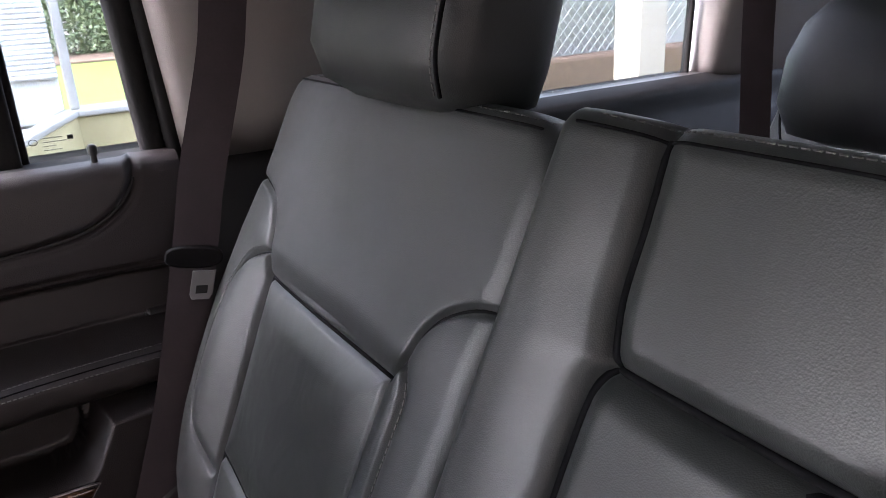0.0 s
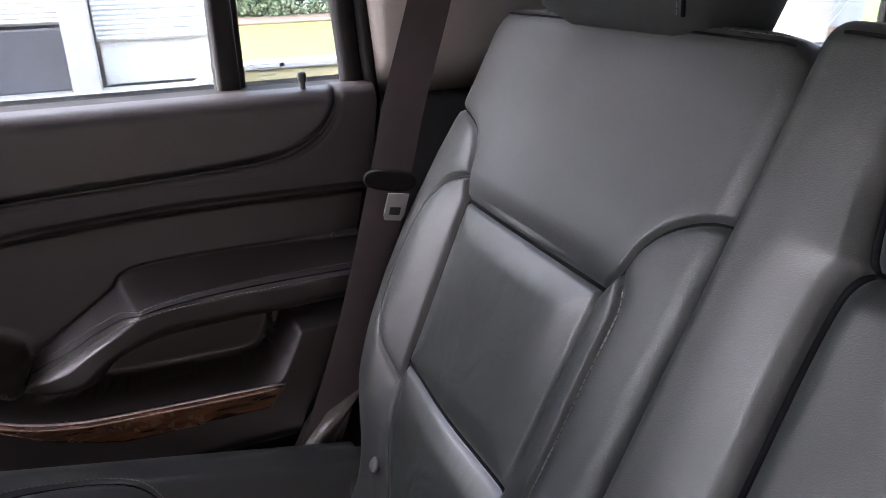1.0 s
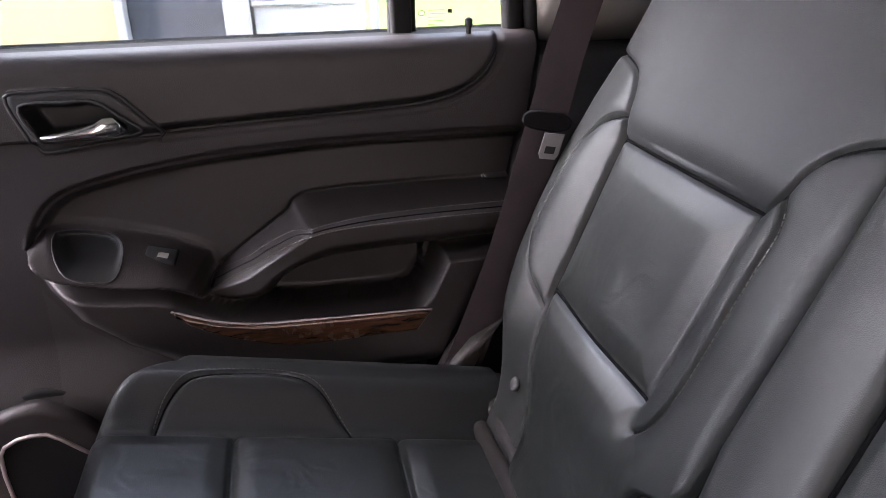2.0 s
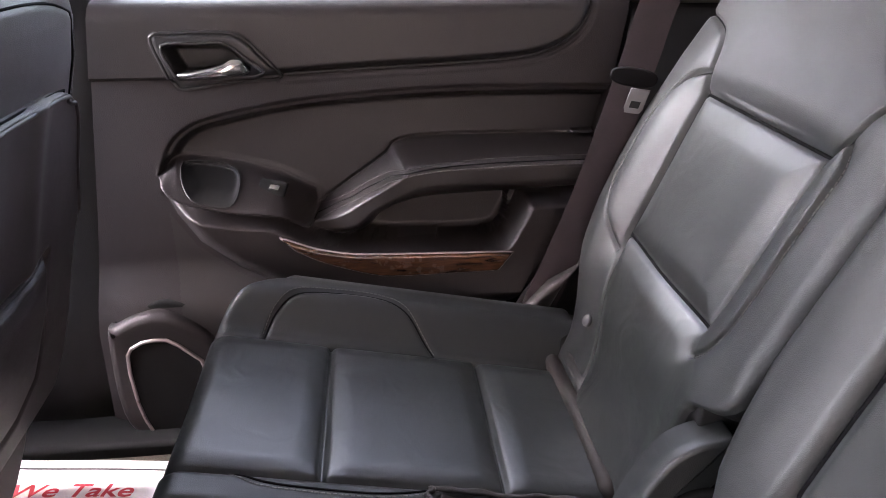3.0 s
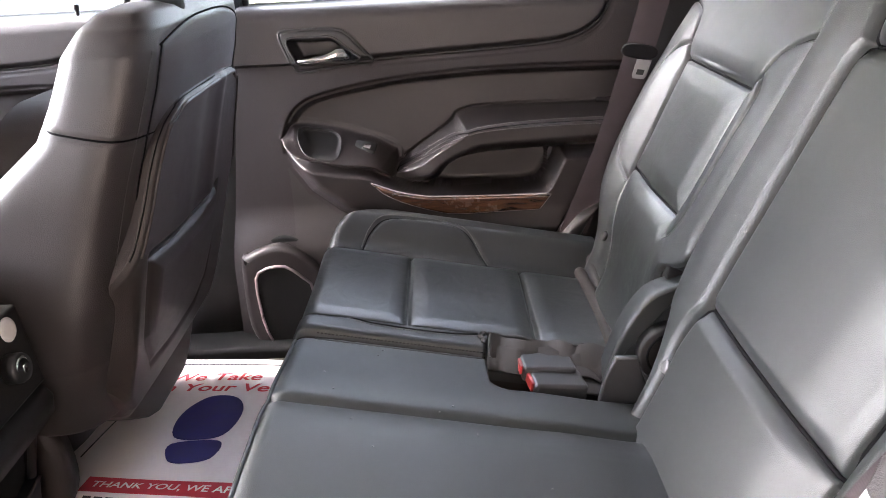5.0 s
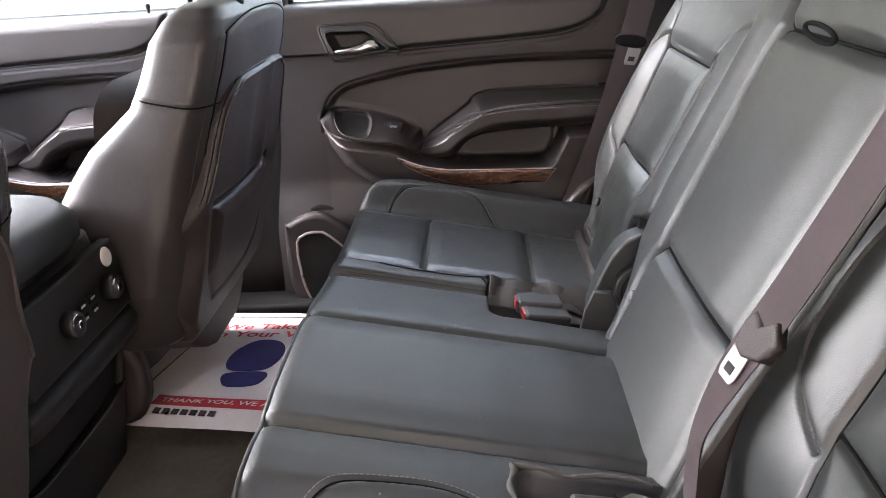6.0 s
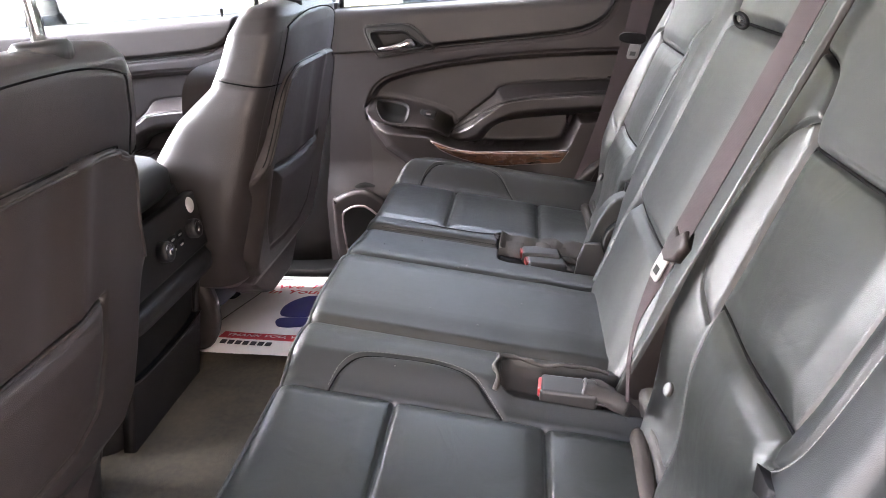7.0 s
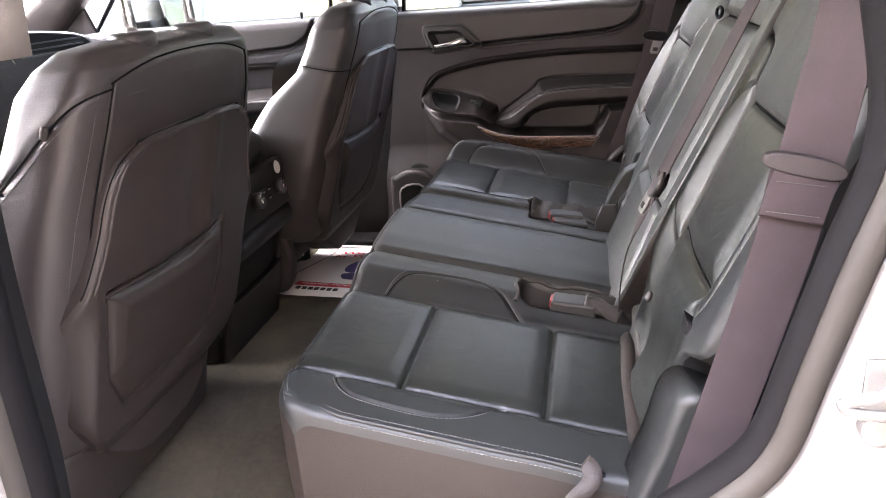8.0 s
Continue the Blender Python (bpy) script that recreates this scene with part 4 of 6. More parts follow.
def near_height(u, y):
    w = y - NEAR_C
    near = y < -0.15
    h = np.where(near, pads(u, w) - seam_dip(u, w), 0.0)
    h = h + np.where(near, 0.026 * ease(0.124, 0.175, w) - 0.010 * ease(0.20, 0.262, w) + 0.008 * ease(0.124, 0.15, -w) - 0.004 * groove(dist(u, np.abs(w), D_SEAM), 0.003), 0.0)
    mid = np.minimum(y + 0.150, 0.262 - y)
    h = h + np.where(near, 0, 0.022 * ease(0.275, 0.06, y)) + 0.006 * ease(0, 0.05, np.minimum(y + 0.148, 0.092 - y)) * np.sqrt(np.clip(np.minimum(y + 0.148, 0.092 - y) / 0.06, 0, 1))
    h = h - 0.009 * groove(np.abs(y + 0.149), 0.006) - 0.007 * groove(np.abs(y - 0.092), 0.006) - 0.003 * groove(np.abs(y - 0.092), 0.016)
    p1 = np.minimum(soft_min(u - 0.122, y + 0.254), soft_min(u - 0.122, -0.178 - y))
    p2 = soft_min(u - 0.107, y - 0.170)
    h = h - 0.045 * ease(0.0, 0.010, p1) - 0.048 * ease(0.0, 0.012, p2)
    h = h + 0.0010 * np.sin(40 * u + 9 * y) * ease(0.1, 0.2, u) * ease(0.3, 0.25, u)
    return h - roll(u - front_line(y), 0.024) - roll(y + 0.632, 0.018) - roll(0.256 - y, 0.009)


def near_area(u, y):
    w = y - NEAR_C
    r = np.zeros(u.shape, int)
    ins = np.abs(w) < 0.122
    r[ins & (u < SEATS_U[0])] = 1
    r[ins & (u >= SEATS_U[0]) & (u < SEATS_U[1])] = 2
    r[ins & (u >= SEATS_U[1])] = 3
    r[w <= -0.122] = 4
    r[y > -0.149] = 5
    r[y > 0.092] = 6
    p1 = np.minimum(soft_min(u - 0.124, y + 0.252), soft_min(u - 0.124, -0.180 - y))
    p2 = soft_min(u - 0.109, y - 0.172)
    r[p1 > 0] = 7
    r[p2 > 0] = 8
    return r


CUSH = {0: ("cushion_bolster", LEATHER, "plain black leather cushion bolster"), 1: ("cushion_pad", LEATHER_SEAT, "black leather cushion pad"), 2: ("cushion_pad", LEATHER_SEAT, "black leather cushion pad"),
        3: ("cushion_pad", LEATHER_SEAT, "black leather cushion pad"), 4: ("cushion_bolster", LEATHER, ""), 5: ("centre_cushion", LEATHER, "wide plain centre cushion"),
        6: ("centre_cushion", LEATHER, ""), 7: ("buckle_pocket", FELT, "dark cloth lining of the buckle pocket"), 8: ("buckle_pocket", FELT, "dark cloth lining of the buckle pocket")}

far_seat = thing("car_seat", (0.1, FAR_C, 0.70), "single black leather rear seat with raised stitched seams", "car seat", "rear seats")
far_lay = outer_back(far_seat, 0.432, "outer")
headrest(far_seat, 0.418)
far_top = cushion(far_seat, 0.261, 0.682, far_height, far_area, CUSH)
bench = thing("bench_seat", (0.1, -0.2, 0.70), "double black leather rear bench with a folding centre armrest", "car seat", "rear seats")
near_lay = outer_back(bench, -0.432, "inner")
near_top = cushion(bench, -0.632, 0.256, near_height, near_area, CUSH)
for owner, lay, c in ((far_seat, far_top, FAR_C), (bench, near_top, NEAR_C)):
    for sg in (-1, 1):
        flat = 0.42 if owner is far_seat and sg < 0 else 1.0
        d_line = [(a, 0.122 + (b - 0.122) * flat) for a, b in D_SEAM]
        line = [(a, c + sg * b) for a, b in d_line]
        put("seam", tube(lay(line, 0.0004), 0.0012), SEAM, owner)
        put("stitching", stitches(lay([(a - 0.002, c + sg * (b + 0.005)) for a, b in d_line], 0.0008)), THREAD, owner, "pale grey thread")
edge = [(float(front_line(np.array(y))) + 0.008, y) for y in np.linspace(-0.50, -0.60, 8)] + [(u, -0.624) for u in np.linspace(-0.05, 0.26, 40)]
put("edge_piping", tube(near_top(edge, 0.0015), 0.0028, 8), LEATHER, bench, "rounded leather edge piping")
put("stitching", stitches(near_top([(u, y + 0.006) for u, y in edge], 0.001)), THREAD, bench, "pale grey thread")
put("stitching", stitches(near_top([(u, y - 0.005) for u, y in edge], 0.001)), THREAD, bench, "pale grey thread")
put("edge_piping", tube(near_top([(float(front_line(np.array(y))) + 0.006, y) for y in np.linspace(-0.50, 0.25, 60)], 0.001), 0.0028, 8), LEATHER, bench)
put("edge_piping", tube(near_top([(u, 0.250) for u in np.linspace(-0.12, 0.11, 30)], 0.0), 0.002, 8), LEATHER, bench)
put("zip_edge", stitches(far_top([(u, 0.2622) for u in np.linspace(-0.12, 0.11, 60)], 0.0004), 0.005, 0.003, 0.0009), SEAM, far_seat, "dark toothed edge along the split")
# the centre backrest
M_SIDES = ([(0.149, 0.56), (0.144, 0.51), (0.142, 0.473), (0.136, 0.447), (0.134, 0.437), (0.140, 0.42), (0.141, 0.38), (0.138, 0.30), (0.134, 0.20), (0.131, 0.131), (0.139, 0.107), (0.142, 0.077), (0.139, 0.052), (0.134, 0.030), (0.128, -0.05)], [(-0.152, 0.56), (-0.153, 0.437), (-0.153, 0.30), (-0.150, 0.131), (-0.170, 0.06), (-0.19, -0.05)])
M_L, M_R = (smooth_line(s, 5) for s in M_SIDES)


def mid_height(y, v):
    inner = np.minimum(np.interp(v, M_L[::-1, 1], M_L[::-1, 0]) - y, y - np.interp(v, M_R[::-1, 1], M_R[::-1, 0]))
    d = np.minimum(dist(y, v, M_L), dist(y, v, M_R))
    cross = np.minimum(np.abs(v - 0.437), np.abs(v - 0.131)) + 10 * (inner < 0)
    h = (y > 0) * (0.009 * ease(0.01, -0.05, inner) * ease(0.0, 0.15, v) + 0.006 * ease(-0.002, 0.014, -inner)) + (y < 0) * 0.006 * ease(-0.002, 0.02, -inner) - 0.006 * groove(d, 0.0032) - 0.001 * groove(d, 0.010) - 0.006 * groove(cross, 0.0032) - 0.001 * groove(cross, 0.010)
    h = h + 0.010 * ease(-0.002, 0.020, inner) * (0.35 + 0.65 * ease(0.0, 0.08, y - np.interp(v, M_R[::-1, 1], M_R[::-1, 0]))) * (ease(-0.002, 0.020, v - 0.131) * ease(-0.002, 0.020, 0.437 - v) + ease(-0.002, 0.020, 0.131 - v) + 0.8 * ease(-0.002, 0.016, v - 0.437)) + 0.004 * ease(0.0, 0.1, inner)
    return h - roll(y + 0.211, 0.006) - roll(np.interp(v, [-0.045, 0.007, 0.045, 0.089, 0.106, 0.15, 0.2], [0.155, 0.162, 0.173, 0.190, 0.199, 0.209, 0.217]) - y, 0.014) - roll(0.564 - v, 0.020)


def mid_area(y, v):
    inner = np.minimum(np.interp(v, M_L[::-1, 1], M_L[::-1, 0]) - y, y - np.interp(v, M_R[::-1, 1], M_R[::-1, 0])) > 0
    r = np.where(y > 0.02, 0, 4)
    r[inner & (v > 0.437)] = 1
    r[inner & (v <= 0.437)] = 2
    r[inner & (v < 0.131)] = 3
    return r


mv = np.linspace(-0.045, 0.564, 300)
m_left = np.interp(mv, [-0.045, 0.007, 0.045, 0.089, 0.106, 0.15, 0.2], [0.155, 0.162, 0.173, 0.190, 0.199, 0.209, 0.217])
MU, MV = -0.211 + np.linspace(0, 1, 280)[:, None] * (m_left + 0.211), np.repeat(mv[None], 280, 0)
field(bench, B_AT, (0, 1, 0), B_UP, B_OUT, MU, MV, mid_height(MU, MV), mid_area,
      {0: ("centre_flank", LEATHER, ""), 4: ("centre_flank", LEATHER, ""), 1: ("top_panel", LEATHER, ""), 2: ("folding_armrest", LEATHER, "fold-down leather centre armrest"), 3: ("lower_insert", LEATHER, "")}, ("back_shell", SHELL, 0.11))
for k in (M_L, M_R):
    put("seam", tube(on(B_AT, (0, 1, 0), B_UP, B_OUT, mid_height)([p for p in k if -0.03 < p[1] < 0.556], 0.0026), 0.0022), SEAM, bench)
for v in (0.437, 0.131):
    put("seam", tube(on(B_AT, (0, 1, 0), B_UP, B_OUT, mid_height)([(y, v) for y in np.linspace(-0.150, 0.131, 40)], 0.0026), 0.0022), SEAM, bench)
mid_lay = on(B_AT, (0, 1, 0), B_UP, B_OUT, mid_height)
put("stitching", stitches(mid_lay([(a, 0.559) for a in np.linspace(-0.19, 0.19, 60)], 0.0004), 0.0055, 0.0038, 0.0006), THREAD_DARK, bench, "pale grey thread")
put("top_seam", tube(mid_lay([(a, 0.552) for a in np.linspace(-0.2, 0.2, 80)], 0.0006), 0.0010), SEAM, bench)
put("pull_strap", tube(ring((0.496, -0.036, 1.362), (0.004, 0.042, 0.003), (0.003, -0.003, 0.0055), 24), 0.0026, 8, True), SEAM, bench, "black cord pull loop of the armrest")
for y, own in ((0.540, far_seat), (0.128, bench), (-0.301, bench)):
    lay = far_lay if own is far_seat else (mid_lay if y > 0 else near_lay)
    at = lay([(y - 0.432 if own is far_seat else (y if y > 0 else y + 0.432), 0.045)], 0.0)[0]
    put("button", disc(at + B_OUT * 0.001, B_OUT, 0.0085, 0.005, 20, 0.002), GREY, own, "small round plastic button")


# rolled edge where the backs meet the cushions
for own, a, b in ((far_seat, 0.318, 0.585), (bench, -0.575, -0.268), (bench, -0.165, 0.135)):
    put("joint_roll", tube([V3(0.349 + 0.002 * math.sin(19 * y), y, 0.905 + 0.0015 * math.sin(31 * y)) for y in np.linspace(a, b, 24)], [0.006] + [0.011] * 22 + [0.006], 12), COVER, own, "dark rolled edge behind the cushion")


# recliner covers between and beside the seats
BAND = smooth_line([(0.415, 1.050), (0.405, 1.047), (0.367, 1.031), (0.337, 0.983), (0.318, 0.925), (0.312, 0.885)], 4).tolist() + smooth_line([(0.340, 0.870), (0.347, 0.884), (0.361, 0.922), (0.383, 0.970), (0.409, 1.002), (0.418, 1.012)], 4).tolist()
put("recliner_cover", slab(BAND, lambda a, b, h: (a, 0.262 - h, b), 0.036, 0.005, 3), LEATHER, far_seat, "curved satin black recliner cover")
put("cover_groove", tube([(a + 0.008, 0.2275, b - 0.010) for a, b in BAND[4:20]], 0.0012, 6), SEAM, far_seat)
put("recliner_hub", disc((0.394, 0.222, 0.960), (0, -1, 0), 0.042, 0.016, 36, 0.0), CONSOLE, bench, "round satin black hinge hub")
put("hub_ring", tube(ring((0.394, 0.2055, 0.960), (0.031, 0, 0), (0, 0, 0.031), 32), 0.0016, 6, True), SEAM, bench)
put("hinge_bracket", slab([(0.300, 0.905), (0.307, 0.942), (0.319, 0.971), (0.347, 0.969), (0.352, 0.950), (0.362, 0.925), (0.350, 0.900)], lambda a, b, h: (a, 0.196 - h, b), 0.008, 0.003), GLOSS, bench, "black metal hinge bracket")
put("belt_arm", slab(smooth_line([(0.372, 1.036), (0.386, 1.044), (0.405, 1.038), (0.445, 1.015), (0.478, 0.95), (0.480, 0.86), (0.38, 0.845), (0.325, 0.850), (0.328, 0.890), (0.337, 0.930), (0.352, 0.972), (0.363, 1.015)], 4, True).tolist(), lambda a, b, h: (a + 0.20 * h, -0.600 - h, b), 0.062, 0.010, 3), LEATHER, bench, "leather-covered arm beside the cushion")
# near-black plates stand for the shade in the gaps under the flaps
put("arm_shade_plate", slab([(0.375, 1.09), (0.400, 1.07), (0.44, 1.04), (0.44, 0.95), (0.37, 0.98)], lambda a, b, h: (a + 0.02, -0.560 - h, b), 0.03, 0.003), DARK, bench, "near-black plate standing for the shade under the backrest flap")
put("gap_shade_plate", slab([(0.385, 1.07), (0.42, 1.06), (0.42, 0.90), (0.37, 0.90)], lambda a, b, h: (a + 0.012, 0.272 - h, b), 0.02, 0.002), DARK, far_seat, "near-black plate standing for the shade under the backrest flap")
put("cloth_loop", ribbon([C_AT + C_U * (0.235 + 0.012 * math.sin(0.9 * j)) + V3(0, -0.618 - 0.007 * j, 0) + C_N * (0.012 - 0.0022 * j * j) for j in range(7)], [(1, 0, 0.2)] * 7, 0.020, 0.004, 3), COVER, bench, "folded dark cloth edge of the cover")
for own, c0, y0, y1, u0 in ((far_seat, far_top, 0.276, 0.302, 0.105), (bench, near_top, -0.254, -0.178, 0.122)):
    rim = [(u0 - 0.002 + 0.003 * math.sin(9 * k), y0 + (y1 - y0) * k) for k in np.linspace(0, 1, 8)] + [(u, y1 + 0.002 * math.sin(60 * u)) for u in np.linspace(u0 + 0.01, 0.27, 14)]
    put("pocket_rim", tube(smooth_line(c0(rim, 0.003), 3), [0.0032 + 0.0007 * math.sin(0.8 * k) for k in range(3 * len(rim) - 2)], 8), FELT, own, "wrinkled cloth pocket edge")
for k, (y, h) in enumerate(((0.262, 0.018), (0.250, 0.010))):
    put("pocket_fold", ribbon([C_AT + C_U * (0.11 + 0.02 * j) + V3(0, y + 0.006 * math.sin(1.9 * j + k), 0) + C_N * (h - 0.010 * abs(math.sin(1.3 * j + k)) + 0.004 * j / 8) for j in range(9)], [(0.1, 0.8, 0.6)] * 9, 0.034, 0.003, 3), FELT, bench, "crumpled dark cloth sleeve")


for k, (y, h) in enumerate(((-0.212, 0.004), (-0.232, -0.004), (-0.192, -0.002))):
    put("pocket_fold", ribbon([C_AT + C_U * (0.235 + 0.014 * j) + V3(0, y + 0.007 * math.sin(1.7 * j + 2 * k), 0) + C_N * (h + 0.012 * abs(math.sin(1.1 * j + k))) for j in range(7)], [(0.2, 0.7, 0.5 - 0.4 * k)] * 7, 0.026, 0.003, 3), FELT, bench, "crumpled dark cloth sleeve")
sleeve = [V3(0.288, -0.238, 0.944), V3(0.300, -0.240, 0.941), V3(0.318, -0.244, 0.935), V3(0.340, -0.250, 0.926)]
put("cloth_sleeve", tube(smooth_line(sleeve, 5), [0.0150, 0.0146, 0.0140, 0.0146, 0.0152, 0.0146, 0.0138, 0.0146, 0.0150, 0.0142, 0.0136, 0.0144, 0.0150, 0.0144, 0.0140, 0.0136], 14, False, 0.8), FELT, bench, "rolled dark cloth sleeve of the buckle")
put("sleeve_hem", tube(ring((0.287, -0.238, 0.9445), (0.002, 0.0135, 0.002), (0.003, 0, 0.0112), 20), 0.0022, 8, True), GREY, bench, "grey hem of the cloth sleeve")
rng_l = random.Random(3)
bits = []
for _ in range(16):
    u_, y_ = rng_l.uniform(-0.10, 0.2), rng_l.uniform(-0.26, 0.24)
    p_ = near_top([(u_, y_)], 0.0006)[0]
    bits.append(block(p_ - V3(0.0007, 0.0012, 0.0005), p_ + V3(0.0007, 0.0012, 0.0005), 0, turn=Matrix.Rotation(rng_l.uniform(0, 3), 4, "Z")))
solo("lint", join(*bits), THREAD, (0.05, 0, 0.97), "tiny pale lint specks on the bench cushion", "lint", kind="stuff", smooth=False)
put("seat_base", block((-0.06, 0.29, 0.675), (0.40, 0.66, 0.80), 0.01), SHELL, far_seat, "dark plastic seat base")
put("seat_base", block((-0.06, -0.62, 0.675), (0.40, 0.25, 0.80), 0.01), SHELL, bench, "dark plastic seat base")
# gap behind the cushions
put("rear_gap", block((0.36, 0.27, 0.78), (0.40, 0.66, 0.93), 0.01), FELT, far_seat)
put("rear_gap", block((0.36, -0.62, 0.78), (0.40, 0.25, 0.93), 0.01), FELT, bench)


# ---- belts ----
def buckle(at, yaw, pitch, label="black buckle with a red release button"):
    b = thing("belt_buckle", at, label, "belt buckle", "belt buckles")
    m = Matrix.Translation(at) @ Matrix.Rotation(radians(yaw), 4, "Z") @ Matrix.Rotation(radians(pitch), 4, "Y")
    tf = lambda g: ([tuple(m @ Vector(v)) for v in g[0]], g[1])
    put("housing", tf(block((0.0, -0.021, -0.011), (0.072, 0.021, 0.011), 0.005, 3)), GLOSS, b)
    put("release_button", tf(block((-0.003, -0.014, -0.004), (0.006, 0.014, 0.009), 0.002)), RED, b, "red release button")
    put("stalk", tf(ribbon([V3(0.065, 0, 0), V3(0.095, 0, -0.004), V3(0.13, 0, -0.03)], [(0, 1, 0)] * 3, 0.040, 0.004)), FELT, b, "dark cloth stalk")
    return b


buckle((0.205, 0.240, 0.932), 6, 8)
buckle((0.215, 0.208, 0.926), 8, 10)
buckle((0.233, -0.232, 0.942), -3, 6)


def guide(parent, c, wide, up, w, h, material):
    """The plastic stop loop on a belt."""
    c, wide, up = V3(*c), V3(*wide) / np.linalg.norm(wide), V3(*up) / np.linalg.norm(up)
    n_ = np.cross(wide, up)
    return put("belt_guide", loft([ring(c + n_ * k, wide * (w + s), up * (h + s), 32, 2.6) for k, s in ((-0.005, 0.001), (-0.0035, 0.003), (0.0035, 0.003), (0.005, 0.001))]), material, parent, "dark oval plastic belt stop")


def tongue(parent, c, wide, up, label="bright metal belt tongue", metal=None):
    c, wide, up = V3(*c), V3(*wide) / np.linalg.norm(wide), V3(*up) / np.linalg.norm(up)
    nrm = np.cross(wide, up)
    out = [(-0.012, 0.0), (0.012, 0.0), (0.012, 0.026), (0.009, 0.032), (-0.009, 0.032), (-0.012, 0.026)]
    t = put("tongue", slab(out, lambda a, b, h: c + wide * a - up * b + nrm * h, 0.003, 0.0008), metal or STEEL, parent, label)
    hole = [(-0.006, 0.016), (0.006, 0.016), (0.006, 0.025), (-0.006, 0.025)]
    put("slot", slab(hole, lambda a, b, h: c + wide * a - up * b + nrm * (h - 0.0006), 0.0042, 0), DARK, t, "dark slot", False)
    return t


far_belt = thing("seat_belt", (0.35, 0.68, 0.93), "brown-grey belt with metal tongue beside the far seat", "seat belt", "seat belts")
put("webbing", ribbon([(0.575, 0.70, 1.73), (0.532, 0.685, 1.527), (0.517, 0.682, 1.462), (0.480, 0.680, 1.347), (0.462, 0.680, 1.275), (0.412, 0.682, 1.095), (0.354, 0.684, 0.936), (0.335, 0.69, 0.88)],
                      [(1, -0.25, -0.3)] * 8, 0.047), BELT, far_belt)
guide(far_belt, (0.457, 0.674, 1.264), (1, -0.25, -0.15), (0.25, 0, 1), 0.027, 0.009, SEAL)
tongue(far_belt, (0.462, 0.658, 1.252), (1, -0.3, -0.1), (0.3, 0, 1), "dull metal belt tongue", GREY)
put("belt_anchor", loft([ring((x, 0.70, z), (0.030, 0, 0.02), (0, 0.03, 0), 18, 3) for x, z in ((0.39, 0.99), (0.36, 0.95), (0.33, 0.89), (0.30, 0.80))]), SHELL, far_belt, "dark plastic anchor cover")
near_belt = thing("seat_belt", (0.4, -0.67, 0.95), "brown-grey belt hanging beside the near seat", "seat belt", "seat belts")
put("webbing", ribbon([(0.505, -0.72, 1.70), (0.4790, -0.71, 1.413), (0.4745, -0.710, 1.36), (0.4665, -0.71, 1.303), (0.459, -0.71, 1.277), (0.451, -0.71, 1.22), (0.422, -0.71, 1.09), (0.393, -0.71, 0.972), (0.37, -0.705, 0.87)],
                      [(0.5, -0.85, 0), (0.55, -0.8, 0), (0.75, -0.6, 0), (0.95, -0.3, -0.1), (1, -0.1, -0.1), (1, 0, -0.15), (1, 0, -0.22), (1, 0, -0.25), (1, 0, -0.25)], 0.048), BELT, near_belt)
guide(near_belt, (0.460, -0.714, 1.291), (1, -0.1, -0.22), (0.2, 0, 1), 0.029, 0.0055, PLASTIC)
put("belt_hem", ribbon([(0.4625, -0.7155, 1.286), (0.4575, -0.7155, 1.268), (0.4535, -0.7140, 1.246)], [(1, -0.05, -0.14)] * 3, 0.049, 0.0024), BELT, near_belt, "folded belt hem with double stitching")
for z in (1.277, 1.252):
    x = 0.4600 + (z - 1.277) * 0.24
    put("stitching", stitches([V3(x - 0.021, -0.7175, z + 0.003), V3(x + 0.021, -0.7175, z - 0.003)], 0.0028, 0.0018, 0.00032), THREAD, near_belt, "pale grey thread")
mid_belt = thing("seat_belt", (0.4, -0.22, 0.97), "brown-grey centre belt with a chrome tongue against the backrest", "seat belt", "seat belts")
bl = lambda y, v, h: B_AT + V3(0, y, 0) + B_UP * v + B_OUT * h
put("webbing", ribbon([bl(-0.240, 0.85, 0.06), bl(-0.236, 0.50, 0.046), bl(-0.238, 0.368, 0.044), bl(-0.238, 0.235, 0.044), bl(-0.226, 0.150, 0.040), bl(-0.224, 0.08, 0.034), bl(-0.248, 0.035, 0.026), bl(-0.275, -0.005, 0.012)],
                      [(-0.1, 1, 0.05)] * 4 + [(-0.1, 1, -0.1), (0.05, 0.95, -0.36), (0.05, 0.95, -0.40), (0.05, 0.95, -0.40)], 0.046), BELT, mid_belt)
grip = [(-0.028, 0.004), (-0.012, 0.022), (0.004, 0.012), (0.022, 0.022), (0.030, 0.010), (0.024, -0.016), (0.006, -0.022), (-0.020, -0.016)]
put("tongue_grip", slab(grip, lambda a, b, h: bl(-0.240 + a, 0.188 + b - 0.22 * a, 0.036 + h), 0.012, 0.004, 3), PLASTIC, mid_belt, "grey plastic tongue grip")
tongue(mid_belt, bl(-0.230, 0.170, 0.046), (-0.15, 1, 0.05), B_UP, "dull metal belt tongue", DULL)


